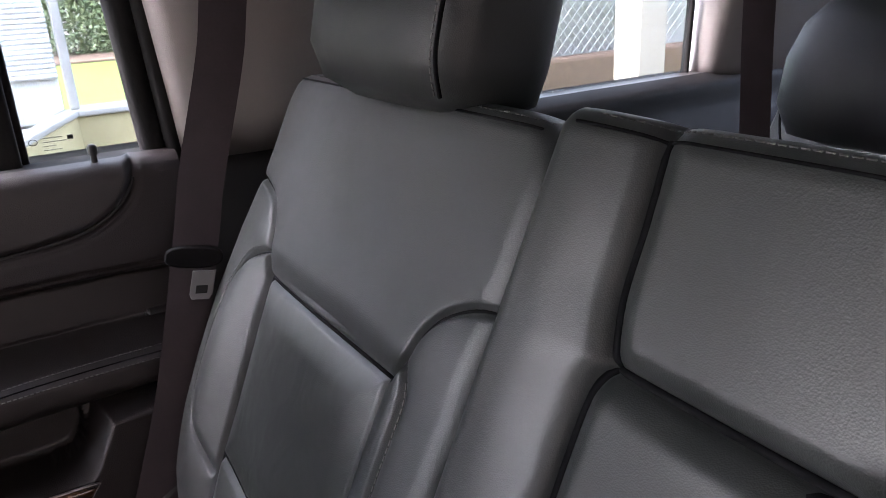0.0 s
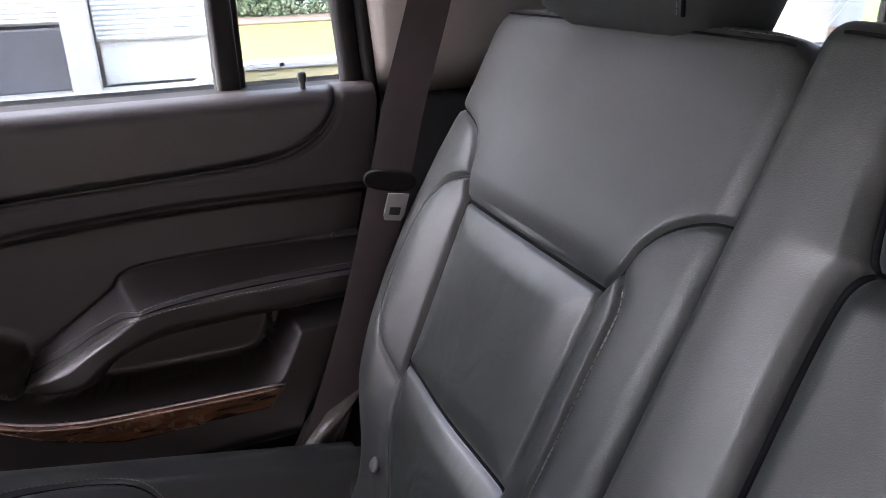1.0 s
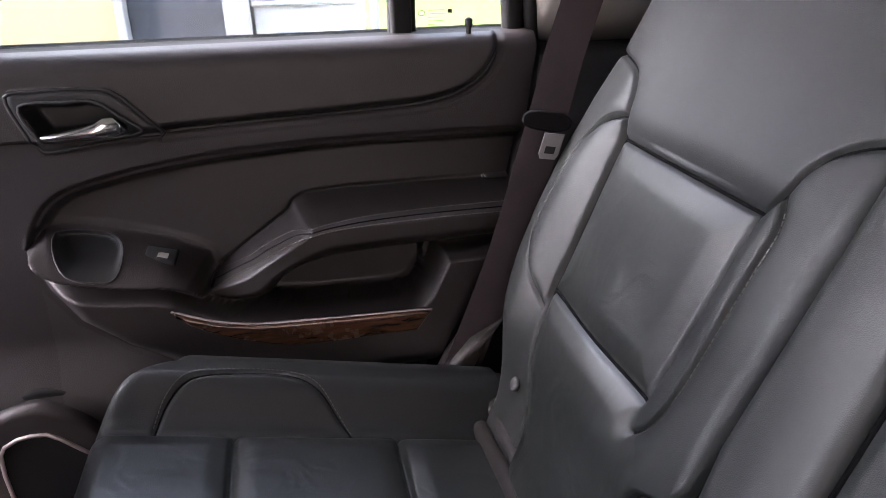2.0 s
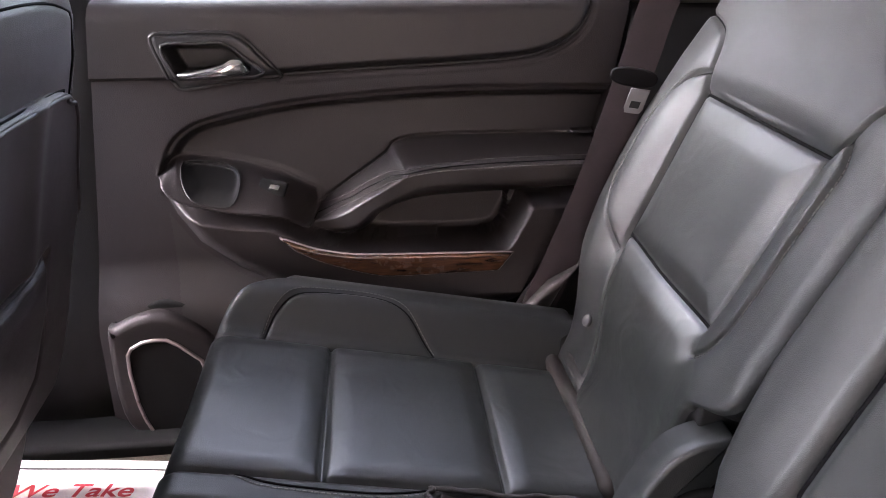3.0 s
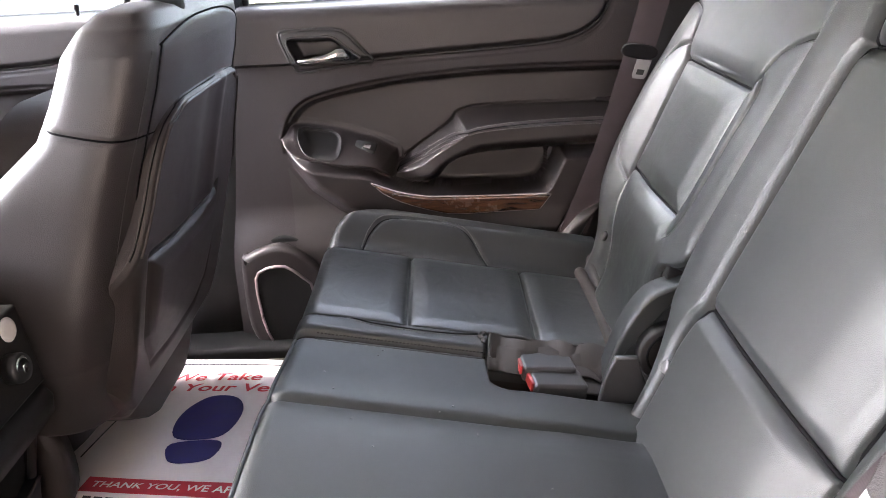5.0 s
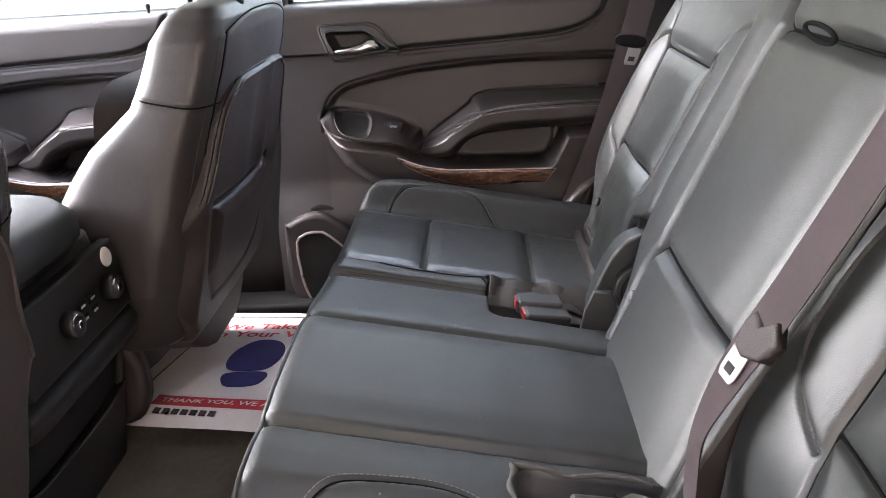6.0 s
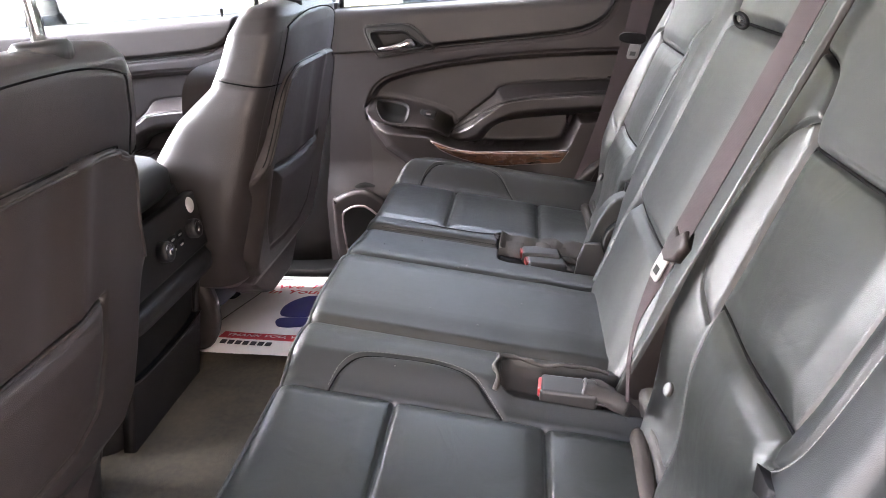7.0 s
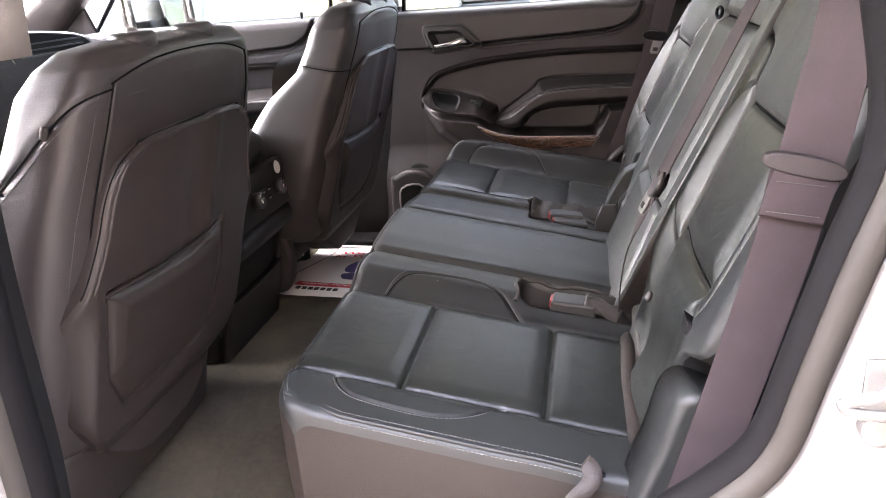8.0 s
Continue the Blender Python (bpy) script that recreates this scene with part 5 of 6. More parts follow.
# ---- front seats ----
def front_seat(c, dx, label):
    """A front seat seen from behind: padded body, hard back shell with a pocket, posts and headrest."""
    t = thing("front_seat", (-0.5 + dx, c, 0.68), label, "car seat", "front seats")
    prof = [(0.865, -0.350, -0.51, 0.165), (0.90, -0.320, -0.525, 0.235), (1.00, -0.288, -0.505, 0.258), (1.08, -0.266, -0.480, 0.260), (1.15, -0.245, -0.445, 0.255), (1.22, -0.225, -0.395, 0.245),
            (1.275, -0.208, -0.335, 0.234), (1.32, -0.192, -0.318, 0.225), (1.36, -0.182, -0.302, 0.212), (1.385, -0.180, -0.283, 0.195), (1.402, -0.190, -0.262, 0.172), (1.408, -0.205, -0.24, 0.13)]
    z = np.linspace(0.865, 1.408, 190)
    p = np.array(prof)
    lean = (p[:, 0], p[:, 1])

    def skin(x, h, sg, lift=0.0):
        """A place on the side of the backrest."""
        r, f, w = (np.interp(h, p[:, 0], p[:, q]) for q in (1, 2, 3))
        rel = min(0.985, abs(x - (r + f) / 2) / ((r - f) / 2))
        return V3(x + dx, c + sg * (w * (1 - rel ** 4.2) ** (1 / 4.2) + lift), h)

    def corner_line(rel, lo, hi, sg, n=40):
        """A line down the rear corner of the backrest."""
        out = []
        for h in np.linspace(lo, hi, n):
            r, f, w = (np.interp(h, p[:, 0], p[:, q]) for q in (1, 2, 3))
            out.append(V3((r + f) / 2 + rel * (r - f) / 2 + dx, c + sg * w * (1 - rel ** 4.2) ** (1 / 4.2), h))
        return np.array(out)

    def over_top(n=60):
        """The seam over the top of the rear face, from corner to corner."""
        out = []
        for k in np.linspace(-1, 1, n):
            h = 1.366 + 0.021 * (1 - abs(k) ** 3)
            r, f, w = (np.interp(h, p[:, 0], p[:, q]) for q in (1, 2, 3))
            wy = k * 0.80 * w
            out.append(V3((r + f) / 2 + (r - f) / 2 * (1 - abs(wy / w) ** 4.2) ** (1 / 4.2) + dx, c + wy, h))
        return np.array(out)

    seams = [over_top()]
    threads = []
    for sg in (-1, 1):
        seams.append(corner_line(0.90, 1.10, 1.366, sg))
        threads.append(corner_line(0.83, 1.10, 1.362, sg))
        if c < 0 and sg < 0:
            bow = smooth_line([(-0.188, 1.3605), (-0.199, 1.355), (-0.213, 1.346), (-0.240, 1.324), (-0.279, 1.288), (-0.318, 1.252), (-0.362, 1.20)], 6)
            seams.append(np.array([skin(x, h, sg) for x, h in bow]))
            threads.append(np.array([skin(x + 0.004, h - 0.009, sg) for x, h in bow]))
            seams.append(np.array([skin(-0.300 - k * 0.026, 1.262 + k * 0.026, sg) for k in np.linspace(0, 1, 8)]))
        else:
            seams.append(np.array([skin(-0.328 + k * 0.125, 1.294 - k * 0.026, sg) for k in np.linspace(0, 1, 30)]))
    rows = []
    for h in z:
        r, f, w = (np.interp(h, p[:, 0], p[:, k]) for k in (1, 2, 3))
        loop = np.array(ring(((r + f) / 2 + dx, c, h), ((r - f) / 2, 0, 0), (0, w, 0), 340, 4.2))
        loop[:, 0] -= np.where(loop[:, 0] < (r + f) / 2 + dx, 0.03 * ease(0.5, 1.0, np.abs(loop[:, 1] - c) / w) * ease(1.33, 1.15, h), 0)
        rows.append(loop)
    skinned = np.array(rows)
    mid_x = np.interp(z, p[:, 0], (p[:, 1] + p[:, 2]) / 2) + dx
    out = skinned - np.stack([mid_x, np.full(len(z), c), z], 1)[:, None]
    out[..., 2] = 0
    out /= np.linalg.norm(out, axis=2)[..., None]
    near = np.full(skinned.shape[:2], 9.0)
    for line in seams:
        for q in smooth_line(line, 2):
            near = np.minimum(near, np.linalg.norm(skinned - q, axis=2))
    skinned = skinned + out * (0.0016 * np.exp(-(near / 0.014) ** 2) - 0.0034 * np.exp(-(near / 0.0036) ** 2))[..., None]
    soft = 0.0018 * np.sin(skinned[..., 2] * 38 + skinned[..., 1] * 9) * np.sin(skinned[..., 1] * 21 + 1.3) * ease(0.9, 1.0, skinned[..., 2])
    skinned = skinned + out * soft[..., None]
    put("backrest", loft(list(skinned)), VINYL, t, "black leather backrest")
    def lift(line, by):
        away = line - np.stack([np.interp(line[:, 2], z, mid_x), np.full(len(line), c), line[:, 2]], 1)
        return line + by * away / np.linalg.norm(away, axis=1)[:, None]

    for line in seams:
        put("seam", tube(lift(line, 0.0006), 0.0012, 6), SEAM, t)
    for line in threads:
        put("stitching", stitches(lift(line, 0.0012), 0.0056, 0.0040, 0.0006), THREAD_DARK, t, "grey thread")
    # hard shell
    zz = np.linspace(0.805, 1.298, 150)
    hw = np.interp(zz, [0.805, 0.822, 0.848, 0.88, 0.92, 0.957, 1.0, 1.04, 1.075, 1.10, 1.12, 1.14, 1.16, 1.18, 1.20, 1.22, 1.24, 1.26, 1.275, 1.287, 1.294, 1.298], [0.05, 0.095, 0.135, 0.172, 0.200, 0.220, 0.228, 0.233, 0.235, 0.232, 0.226, 0.218, 0.209, 0.201, 0.195, 0.191, 0.186, 0.177, 0.164, 0.144, 0.122, 0.095])
    s = np.linspace(-1, 1, 140)[:, None]
    U, V = s * hw, np.repeat(zz[None], 140, 0)
    pk = [(-0.182, 1.117), (-0.09, 1.108), (0.0, 1.105), (0.06, 1.110), (0.105, 1.117), (0.112, 1.06), (0.100, 0.965), (0.05, 0.940), (-0.05, 0.937), (-0.14, 0.945), (-0.175, 1.0)]

    def sh(u, v):
        e = np.minimum(np.interp(v, zz, hw) - np.abs(u), np.minimum(v - 0.805, 1.298 - v))
        q = sdf(u, v, pk)
        h = np.interp(v, *lean) + 0.009 - roll(e, 0.010) + 0.004 * (1 - (u / 0.2) ** 2) - 0.05 * ease(0.20, 0.24, np.abs(u)) * ease(1.15, 1.05, v)
        h = h + 0.009 * ease(-0.002, 0.026, q) * ease(0.92, 1.09, v)
        h = h - 0.004 * groove(dist(u, v, pk + [pk[0]]), 0.0045) - 0.012 * groove(dist(u, v, [(a, b + 0.004) for a, b in pk[:5]]), 0.004) + 0.004 * groove(np.abs(u - 0.055), 0.018) * (v > 1.10) - 0.003 * groove(np.abs(u), 0.03) * (v > 1.10)
        return h

    # the shell follows the lean of the seat
    at = V3(dx, c, 0)
    field(t, at, (0, 1, 0), (0, 0, 1), (1, 0, 0), U, V, sh(U, V), lambda a, b: np.where(inside(a, b, pk), 1, 0), {0: ("back_shell", SHELL, "hard black plastic seat back"), 1: ("map_pocket", SHELL, "map pocket in the seat back")}, ("shell_edge", SHELL, 0.40))
    lay = on(at, (0, 1, 0), (0, 0, 1), (1, 0, 0), sh)
    edge_z = np.r_[np.linspace(1.13, 1.290, 22), [1.296]]
    rim = [(-float(np.interp(h, zz, hw)) + 0.004, h) for h in edge_z] + [(float(np.interp(h, zz, hw)) - 0.004, h) for h in edge_z[::-1]]
    # a near-black cord draws the shade in the gap round the shell
    put("shell_gap_shade", tube(smooth_line(lay([(a * 1.012, b) for a, b in rim], -0.003), 2), 0.0012, 6), SEAM, t, "near-black cord for the shaded gap round the shell")
    put("shell_lip", tube(smooth_line(lay([(a * 0.965, b - (0.006 if b > 1.28 else 0)) for a, b in rim], 0.0), 2), 0.0026, 8), SHELL, t, "rounded lip of the shell")
    put("pocket_lip", tube(smooth_line(lay(pk[:5], 0.001), 6), 0.0028, 8), SHELL, t)
    # posts and headrest
    for y in (-0.0705, 0.0705):
        post = put("headrest_post", tube([V3(-0.213 + dx, c + y, 1.385), V3(-0.213 + dx, c + y, 1.46), V3(-0.222 + dx, c + y, 1.57)], 0.007, 16), CHROME, t, "chrome headrest post")
        put("post_collar", loft([ring((-0.213 + dx, c + y, h), (r, 0, 0), (0, r * 1.15, 0), 24) for h, r in ((1.390, 0.027), (1.409, 0.027), (1.414, 0.023), (1.415, 0.012))]), GLOSS, post, "black plastic collar")
    rows = [ring((-0.235 + dx + k * 0.02, c, h), (d, 0, 0), (0, w, 0), 40, 3.4) for k, h, w, d in ((0, 1.54, 0.10, 0.035), (0, 1.555, 0.128, 0.05), (0, 1.60, 0.136, 0.056), (-0.4, 1.66, 0.134, 0.052), (-0.8, 1.70, 0.120, 0.04), (-1, 1.715, 0.09, 0.02))]
    put("headrest", loft(rows), LEATHER, t, "black leather headrest")
    # cushion, base and side cover
    rows = [ring((-0.66 + dx, c, h), (d, 0, 0), (0, w, 0), 40, 4.5) for h, w, d in ((0.80, 0.20, 0.22), (0.82, 0.235, 0.25), (0.90, 0.25, 0.265), (0.96, 0.245, 0.26), (0.99, 0.22, 0.235), (1.0, 0.16, 0.18))]
    put("cushion", loft(rows), LEATHER, t, "black leather seat cushion")
    put("seat_skirt", loft([ring(((-0.57 if c > 0 else -0.455) + dx, c, h), (d, 0, 0), (0, w, 0), 36, 5) for h, w, d in ((0.742, 0.195, 0.065), (0.75, 0.21, 0.08), (0.86, 0.22, 0.10), (0.90, 0.21, 0.09))]), SHELL, t, "grey-black plastic skirt under the backrest")
    for y in (-0.15, 0.15):
        put("seat_track", block((-0.80 + dx, c + y - 0.025, 0.672), (-0.52 + dx, c + y + 0.025, 0.80), 0.008), DARK, t, "dark metal seat track")
    for sg in (-1, 1):
        put("recliner_cover", loft([ring((-0.45 + dx, c + sg * (0.225 + k), 0.845), (r, 0, 0), (0, 0, r * 1.5), 28, 2.4) for k, r in ((-0.02, 0.055), (0.0, 0.058), (0.010, 0.055), (0.014, 0.045))]), SHELL, t, "rounded black recliner cover")
    return t


driver = front_seat(-0.4225, -0.028, "black leather driver seat with hard back shell and pocket")
put("airbag_tag", block((-0.270, -0.652, 1.318), (-0.262, -0.644, 1.334), 0.003, turn=Matrix.Rotation(radians(20), 4, "Y")), STRIP, driver, "small grey fabric side tag")
passenger = front_seat(0.415, 0.0, "black leather front passenger seat with hard back shell")

# ---- centre console ----
console = thing("centre_console", (-0.55, 0.015, FLOOR), "black plastic centre console with rear climate controls", "console")
XC = -0.372


rows = []
for h, x, w in ((0.68, -0.462, 0.150), (0.76, -0.444, 0.150), (0.86, -0.424, 0.148), (0.97, -0.396, 0.150), (1.06, -0.384, 0.152), (1.12, -0.392, 0.150)):
    rows.append(ring(((x - 0.75) / 2 - 0.12, 0.015, h), ((x + 0.99) / 2, 0, 0), (0, w, 0), 40, 9))
put("console_body", loft(rows), CONSOLE, console)
rows = [ring((-0.69, 0.015, h), (d, 0, 0), (0, w, 0), 40, 4) for h, w, d in ((1.115, 0.150, 0.30), (1.13, 0.160, 0.312), (1.155, 0.160, 0.312), (1.175, 0.145, 0.295), (1.182, 0.10, 0.24))]
put("console_lid", loft(rows), LEATHER, console, "padded black leather console lid")
panel = put("control_panel", slab([(-0.115, 1.008), (0.145, 1.008), (0.150, 1.105), (-0.120, 1.105)], lambda a, b, h: (XC - 0.010 + h - 0.12 * (b - 1.05), a, b), 0.018, 0.004), CONSOLE, console, "glossy black rear climate panel")
for y, z in ((0.098, 1.052), (-0.010, 1.052)):
    k = put("knob", disc((XC + 0.006 - 0.12 * (z - 1.05), y, z), (1, 0, 0.12), 0.017, 0.018, 26), GLOSS, panel, "black ribbed climate knob")
    put("knob_ring", tube(ring((XC + 0.022, y, z + 0.002), (0, 0.0115, 0), (0, 0, 0.0115), 24), 0.0018, 6, True), CHROME, k, "chrome knob ring")
    put("knob_mark", block((XC + 0.0225, y - 0.004, z - 0.004), (XC + 0.0265, y + 0.004, z + 0.006), 0.001), CHROME, k, "bright pointer mark")
put("socket_cap", disc((XC + 0.004 - 0.006, 0.121, 1.088), (1, 0, 0.12), 0.014, 0.007, 24, 0.001), CAP, panel, "pale round socket cap")
for y, z in ((0.030, 1.058), (0.056, 1.058), (0.030, 1.040), (0.056, 1.040)):
    put("button", block((XC + 0.002, y - 0.011, z - 0.007), (XC + 0.009, y + 0.011, z + 0.007), 0.002), DARK, panel)
    put("button_mark", block((XC + 0.0085, y - 0.005, z - 0.0015), (XC + 0.0098, y + 0.005, z + 0.0015), 0), CAP, panel, "pale printed mark", False)
bin_out = [tuple(q) for q in smooth_line([(-0.105, 0.80), (0.125, 0.80), (0.135, 0.83), (0.135, 0.93), (0.125, 0.955), (-0.105, 0.955), (-0.115, 0.93), (-0.115, 0.83)], 4, True)]
bin_x = lambda z: float(np.interp(z, [0.68, 0.76, 0.86, 0.97, 1.06], [-0.462, -0.444, -0.424, -0.396, -0.384]))
# no hollow here: a flat near-black plate stands for the bin's shaded depth
tray = put("bin_shade_plate", slab(bin_out, lambda a, b, h: (bin_x(b) - 0.003 + h, a, b), 0.007, 0.002), DARK, console, "flat near-black plate for the shaded inside of the storage bin")
wall_out = [(-0.118, 0.700), (0.140, 0.700), (0.140, 0.872), (0.10, 0.862), (0.01, 0.858), (-0.08, 0.862), (-0.118, 0.872)]
put("bin_front", slab(wall_out, lambda a, b, h: (bin_x(b) + 0.002 + h, a, b), 0.020, 0.005, 3), CONSOLE, tray, "moulded front wall of the storage bin")
brim = smooth_line([(-0.118, 0.868), (-0.119, 0.93), (-0.110, 0.954), (0.0, 0.957), (0.132, 0.954), (0.141, 0.93), (0.140, 0.868)], 6)
put("bin_rim", tube([(bin_x(b) + 0.010, a, b) for a, b in brim], 0.0055, 10), CONSOLE, tray, "rounded rim of the storage bin")
lip = smooth_line(wall_out[2:], 5)
put("bin_lip", tube([(bin_x(b) + 0.020, a, b) for a, b in lip], 0.0022, 8), SHELL, tray)
put("panel_ledge", loft([ring((XC - 0.014 + k, 0.009, z), (0.004 + 0.012 * (k > 0.0), 0, 0), (0, 0.143, 0), 30, 6) for k, z in ((0.0, 0.956), (0.012, 0.964), (0.016, 0.985), (0.004, 1.002))]), CONSOLE, console, "sloping ledge under the controls")

# ---- dashboard end ----
dash = thing("dashboard", (-1.45, 0, 0.9), "dark dashboard with a round-ended air vent", "dashboard")
rows = [ring((x, 0.0, z), (0, 0.84, 0), (0, 0, h), 40, 6) for x, z, h in ((-1.16, 1.16, 0.14), (-1.18, 1.18, 0.18), (-1.24, 1.18, 0.205), (-1.40, 1.17, 0.22), (-1.70, 1.15, 0.22))]
put("dash_top", loft(rows), FELT, dash)
vent = put("air_vent", slab([tuple(q) for q in smooth_line([(0.40, 1.290), (0.60, 1.280), (0.70, 1.300), (0.695, 1.345), (0.60, 1.370), (0.40, 1.380)], 5, True)], lambda a, b, h: (-1.20 + h, a, b), 0.03, 0.006), DARK, dash, "dark side air vent")
for z in (1.307, 1.323, 1.339, 1.355):
    put("vent_slat", block((-1.175, 0.41, z - 0.002), (-1.165, 0.67, z + 0.002), 0.001), GLOSS, vent)
put("vent_ring", tube([(-1.168, a, b) for a, b in smooth_line([(0.40, 1.290), (0.60, 1.280), (0.70, 1.300), (0.695, 1.345), (0.60, 1.370), (0.40, 1.380)], 5, True)], 0.004, 8, True), CHROME, vent, "satin silver vent ring")
solo("pillar_a_right", loft([ring(p, (w, 0, 0), (0, 0.035, 0), 18, 3) for p, w in (((-1.50, 0.90, 1.36), 0.11), ((-1.30, 0.875, 1.50), 0.085), ((-0.98, 0.82, 1.74), 0.06))]), SHELL, (-1.2, 0.9, 1.33), "dark windscreen pillar trim", "pillar trim", kind="structure")
solo("mirror_corner_trim", slab([(-1.56, 1.335), (-1.275, 1.335), (-1.325, 1.475), (-1.42, 1.49)], lambda a, b, h: (a, 0.895 + h, b), 0.02, 0.004), SHELL, (-1.2, 0.9, 1.34), "black triangular mirror corner trim", "trim", kind="structure")
mirror = thing("door_mirror", (-1.12, 1.08, 1.36), "black-cased door mirror outside the front window", "mirror")
put("mirror_case", loft([ring((x, 1.13, 1.425), (0, w, 0), (0, 0, h), 32, 4) for x, w, h in ((-1.20, 0.06, 0.05), (-1.16, 0.11, 0.085), (-1.10, 0.125, 0.095), (-1.085, 0.122, 0.092))]), GLOSS, mirror)
put("mirror_glass", slab([tuple(q) for q in smooth_line([(1.02, 1.35), (1.24, 1.35), (1.245, 1.49), (1.02, 1.50)], 4, True)], lambda a, b, h: (-1.087 + h, a, b), 0.006, 0.001), CHROME, mirror, "mirror glass")
put("mirror_arm", block((-1.16, 0.93, 1.345), (-1.10, 1.06, 1.38), 0.01), GLOSS, mirror)
solo("windscreen", slab([(-0.80, 1.36), (0.80, 1.36), (0.68, 1.73), (-0.68, 1.73)], lambda a, b, h: (-1.62 + (b - 1.36) * 1.45 + h, a, b), 0.005, 0), CLEAR_GLASS, (-1.6, 0, 1.36), "raked windscreen glass", "window", kind="structure", smooth=False)
solo("bonnet", loft([ring((x, 0, z), (0, 0.86, 0), (0, 0, h), 40, 6) for x, z, h in ((-1.62, 0.95, 0.36), (-1.75, 0.95, 0.37), (-2.4, 0.90, 0.35), (-2.75, 0.85, 0.30), (-2.82, 0.82, 0.22))]), PAINT, (-2.2, 0, 0.6), "white painted bonnet", "car body", kind="structure")
pillar("pillar_b_left", (-0.302, -0.74, 1.41), (-0.295, -0.70, 1.75), 0.105, 0.10, PILLAR, "light beige trim of the centre pillar", 0.05)
solo("pillar_b_left_lower", loft([ring((-0.400, y, z), (0.085, 0, 0), (0, 0.035, 0), 24, 4) for z, y in ((0.66, -0.80), (0.9, -0.80), (1.2, -0.80), (1.37, -0.80))]), CONSOLE, (-0.34, -0.8, 0.66), "dark lower trim of the centre pillar", "pillar trim", kind="structure")
solo("front_door_near", block((-1.6, -0.93, 0.55), (-0.44, -0.845, 1.34), 0.02), VINYL, (-1.0, -0.9, 0.55), "closed driver door with dark trim", "car door", kind="structure")
DZ = -0.025
striker = thing("door_striker", (0.49, -0.845, 1.16), "bare metal door striker on the white jamb", "door striker")
put("striker_plate", slab([(0.476, 1.150), (0.522, 1.150), (0.522, 1.205), (0.476, 1.205)], lambda a, b, h: (a, -0.842 - h, b + 0.012 + DZ), 0.004, 0.002), DULL, striker, "dull zinc plate")
put("striker_loop", tube(smooth_line([(0.505, -0.842, 1.194), (0.480, -0.866, 1.192), (0.460, -0.873, 1.191), (0.454, -0.873, 1.188), (0.463, -0.873, 1.182), (0.490, -0.866, 1.177), (0.508, -0.842, 1.176)], 5) + V3(0, 0, DZ + 0.012), 0.0040, 10), DULL, striker, "thick steel wire loop")
put("striker_bolt", disc((0.486, -0.845, 1.168 + DZ), (0, -1, 0), 0.012, 0.012, 20), DULL, striker, "steel bolt head")

# ---- paper floor mat ----
paper = thing("paper_floor_mat", (-0.36, 0.45, 0.69), "white printed paper mat on the carpet", "floor mat")
pu, pv = np.meshgrid(np.linspace(-0.535, -0.05, 66), np.linspace(0.20, 0.72, 70), indexing="ij")
corner = 0.185 + 0.125 * ease(-0.44, -0.545, pu)
pv = corner + (pv - 0.20) / 0.52 * (0.72 - corner) - 0.15 * (pu + 0.45)


def paper_h(a, b):
    return 0.004 * np.sin(11 * a + 4) * np.cos(9 * b) + 0.005 * ease(0.30, 0.20, b) * (0.6 + 0.4 * np.sin(a * 18)) + 0.003 * np.sin(6 * b + 2) + 0.074 * np.clip((0.66 - b) / 0.42, 0, 1)


PM = V3(0, 0, 0.682)
field(paper, PM, (1, 0, 0), (0, 1, 0), (0, 0, 1), pu, pv, paper_h(pu, pv), lambda a, b: np.where(inside(a, b, [(-0.43, 0.246), (0, 0.181), (0, 0.216), (-0.43, 0.281)]), 1, 0), {0: ("sheet", PAPER, ""), 1: ("red_band", PAPER_RED, "red printed band")})
plie = on(PM, (1, 0, 0), (0, 1, 0), (0, 0, 1), paper_h)


def printed(name, text, at, size, material, label, turn=0.0, squash=1.0):
    """Words printed on the mat, read from the door."""
    cu_ = bpy.data.curves.new(name, "FONT")
    cu_.body, cu_.size, cu_.extrude, cu_.offset = text, size, 0.0, size * 0.018
    ob = new(name, cu_)
    dg = bpy.context.evaluated_depsgraph_get()
    me = bpy.data.meshes.new_from_object(ob.evaluated_get(dg))
    bpy.data.objects.remove(ob)
    ca, sa = math.cos(turn), math.sin(turn)
    vs = []
    for v in me.vertices:
        a, b = at[0] + ca * v.co.x * squash - sa * v.co.y, at[1] + sa * v.co.x * squash + ca * v.co.y
        vs.append(plie([(a, b)], 0.0012)[0])
    fs = [tuple(q.vertices) for q in me.polygons]
    return put(name, (vs, fs), material, paper, label, False)


printed("print_line", "We Take", (-0.444, 0.633), 0.044, PAPER_RED, "red printed words", -0.145, 1.15)
printed("print_line", "In Your Vehicle", (-0.452, 0.588), 0.044, PAPER_RED, "red printed words", -0.145, 1.15)
printed("print_line", "THANK YOU, WE APPRECIATE", (-0.418, 0.254), 0.021, PAPER, "white printed words", -0.15, 1.1)
put("footprint_sole", slab([tuple(q) for q in smooth_line([(-0.358, 0.548), (-0.315, 0.545), (-0.288, 0.510), (-0.282, 0.455), (-0.295, 0.405), (-0.330, 0.392), (-0.372, 0.400), (-0.388, 0.45), (-0.384, 0.505)], 5, True)], lambda a, b, h: plie([(a + 0.026, b - 0.004)], 0.0014 + h)[0], 0.0012, 0), PAPER_BLUE, paper, "dark blue printed footprint", False)
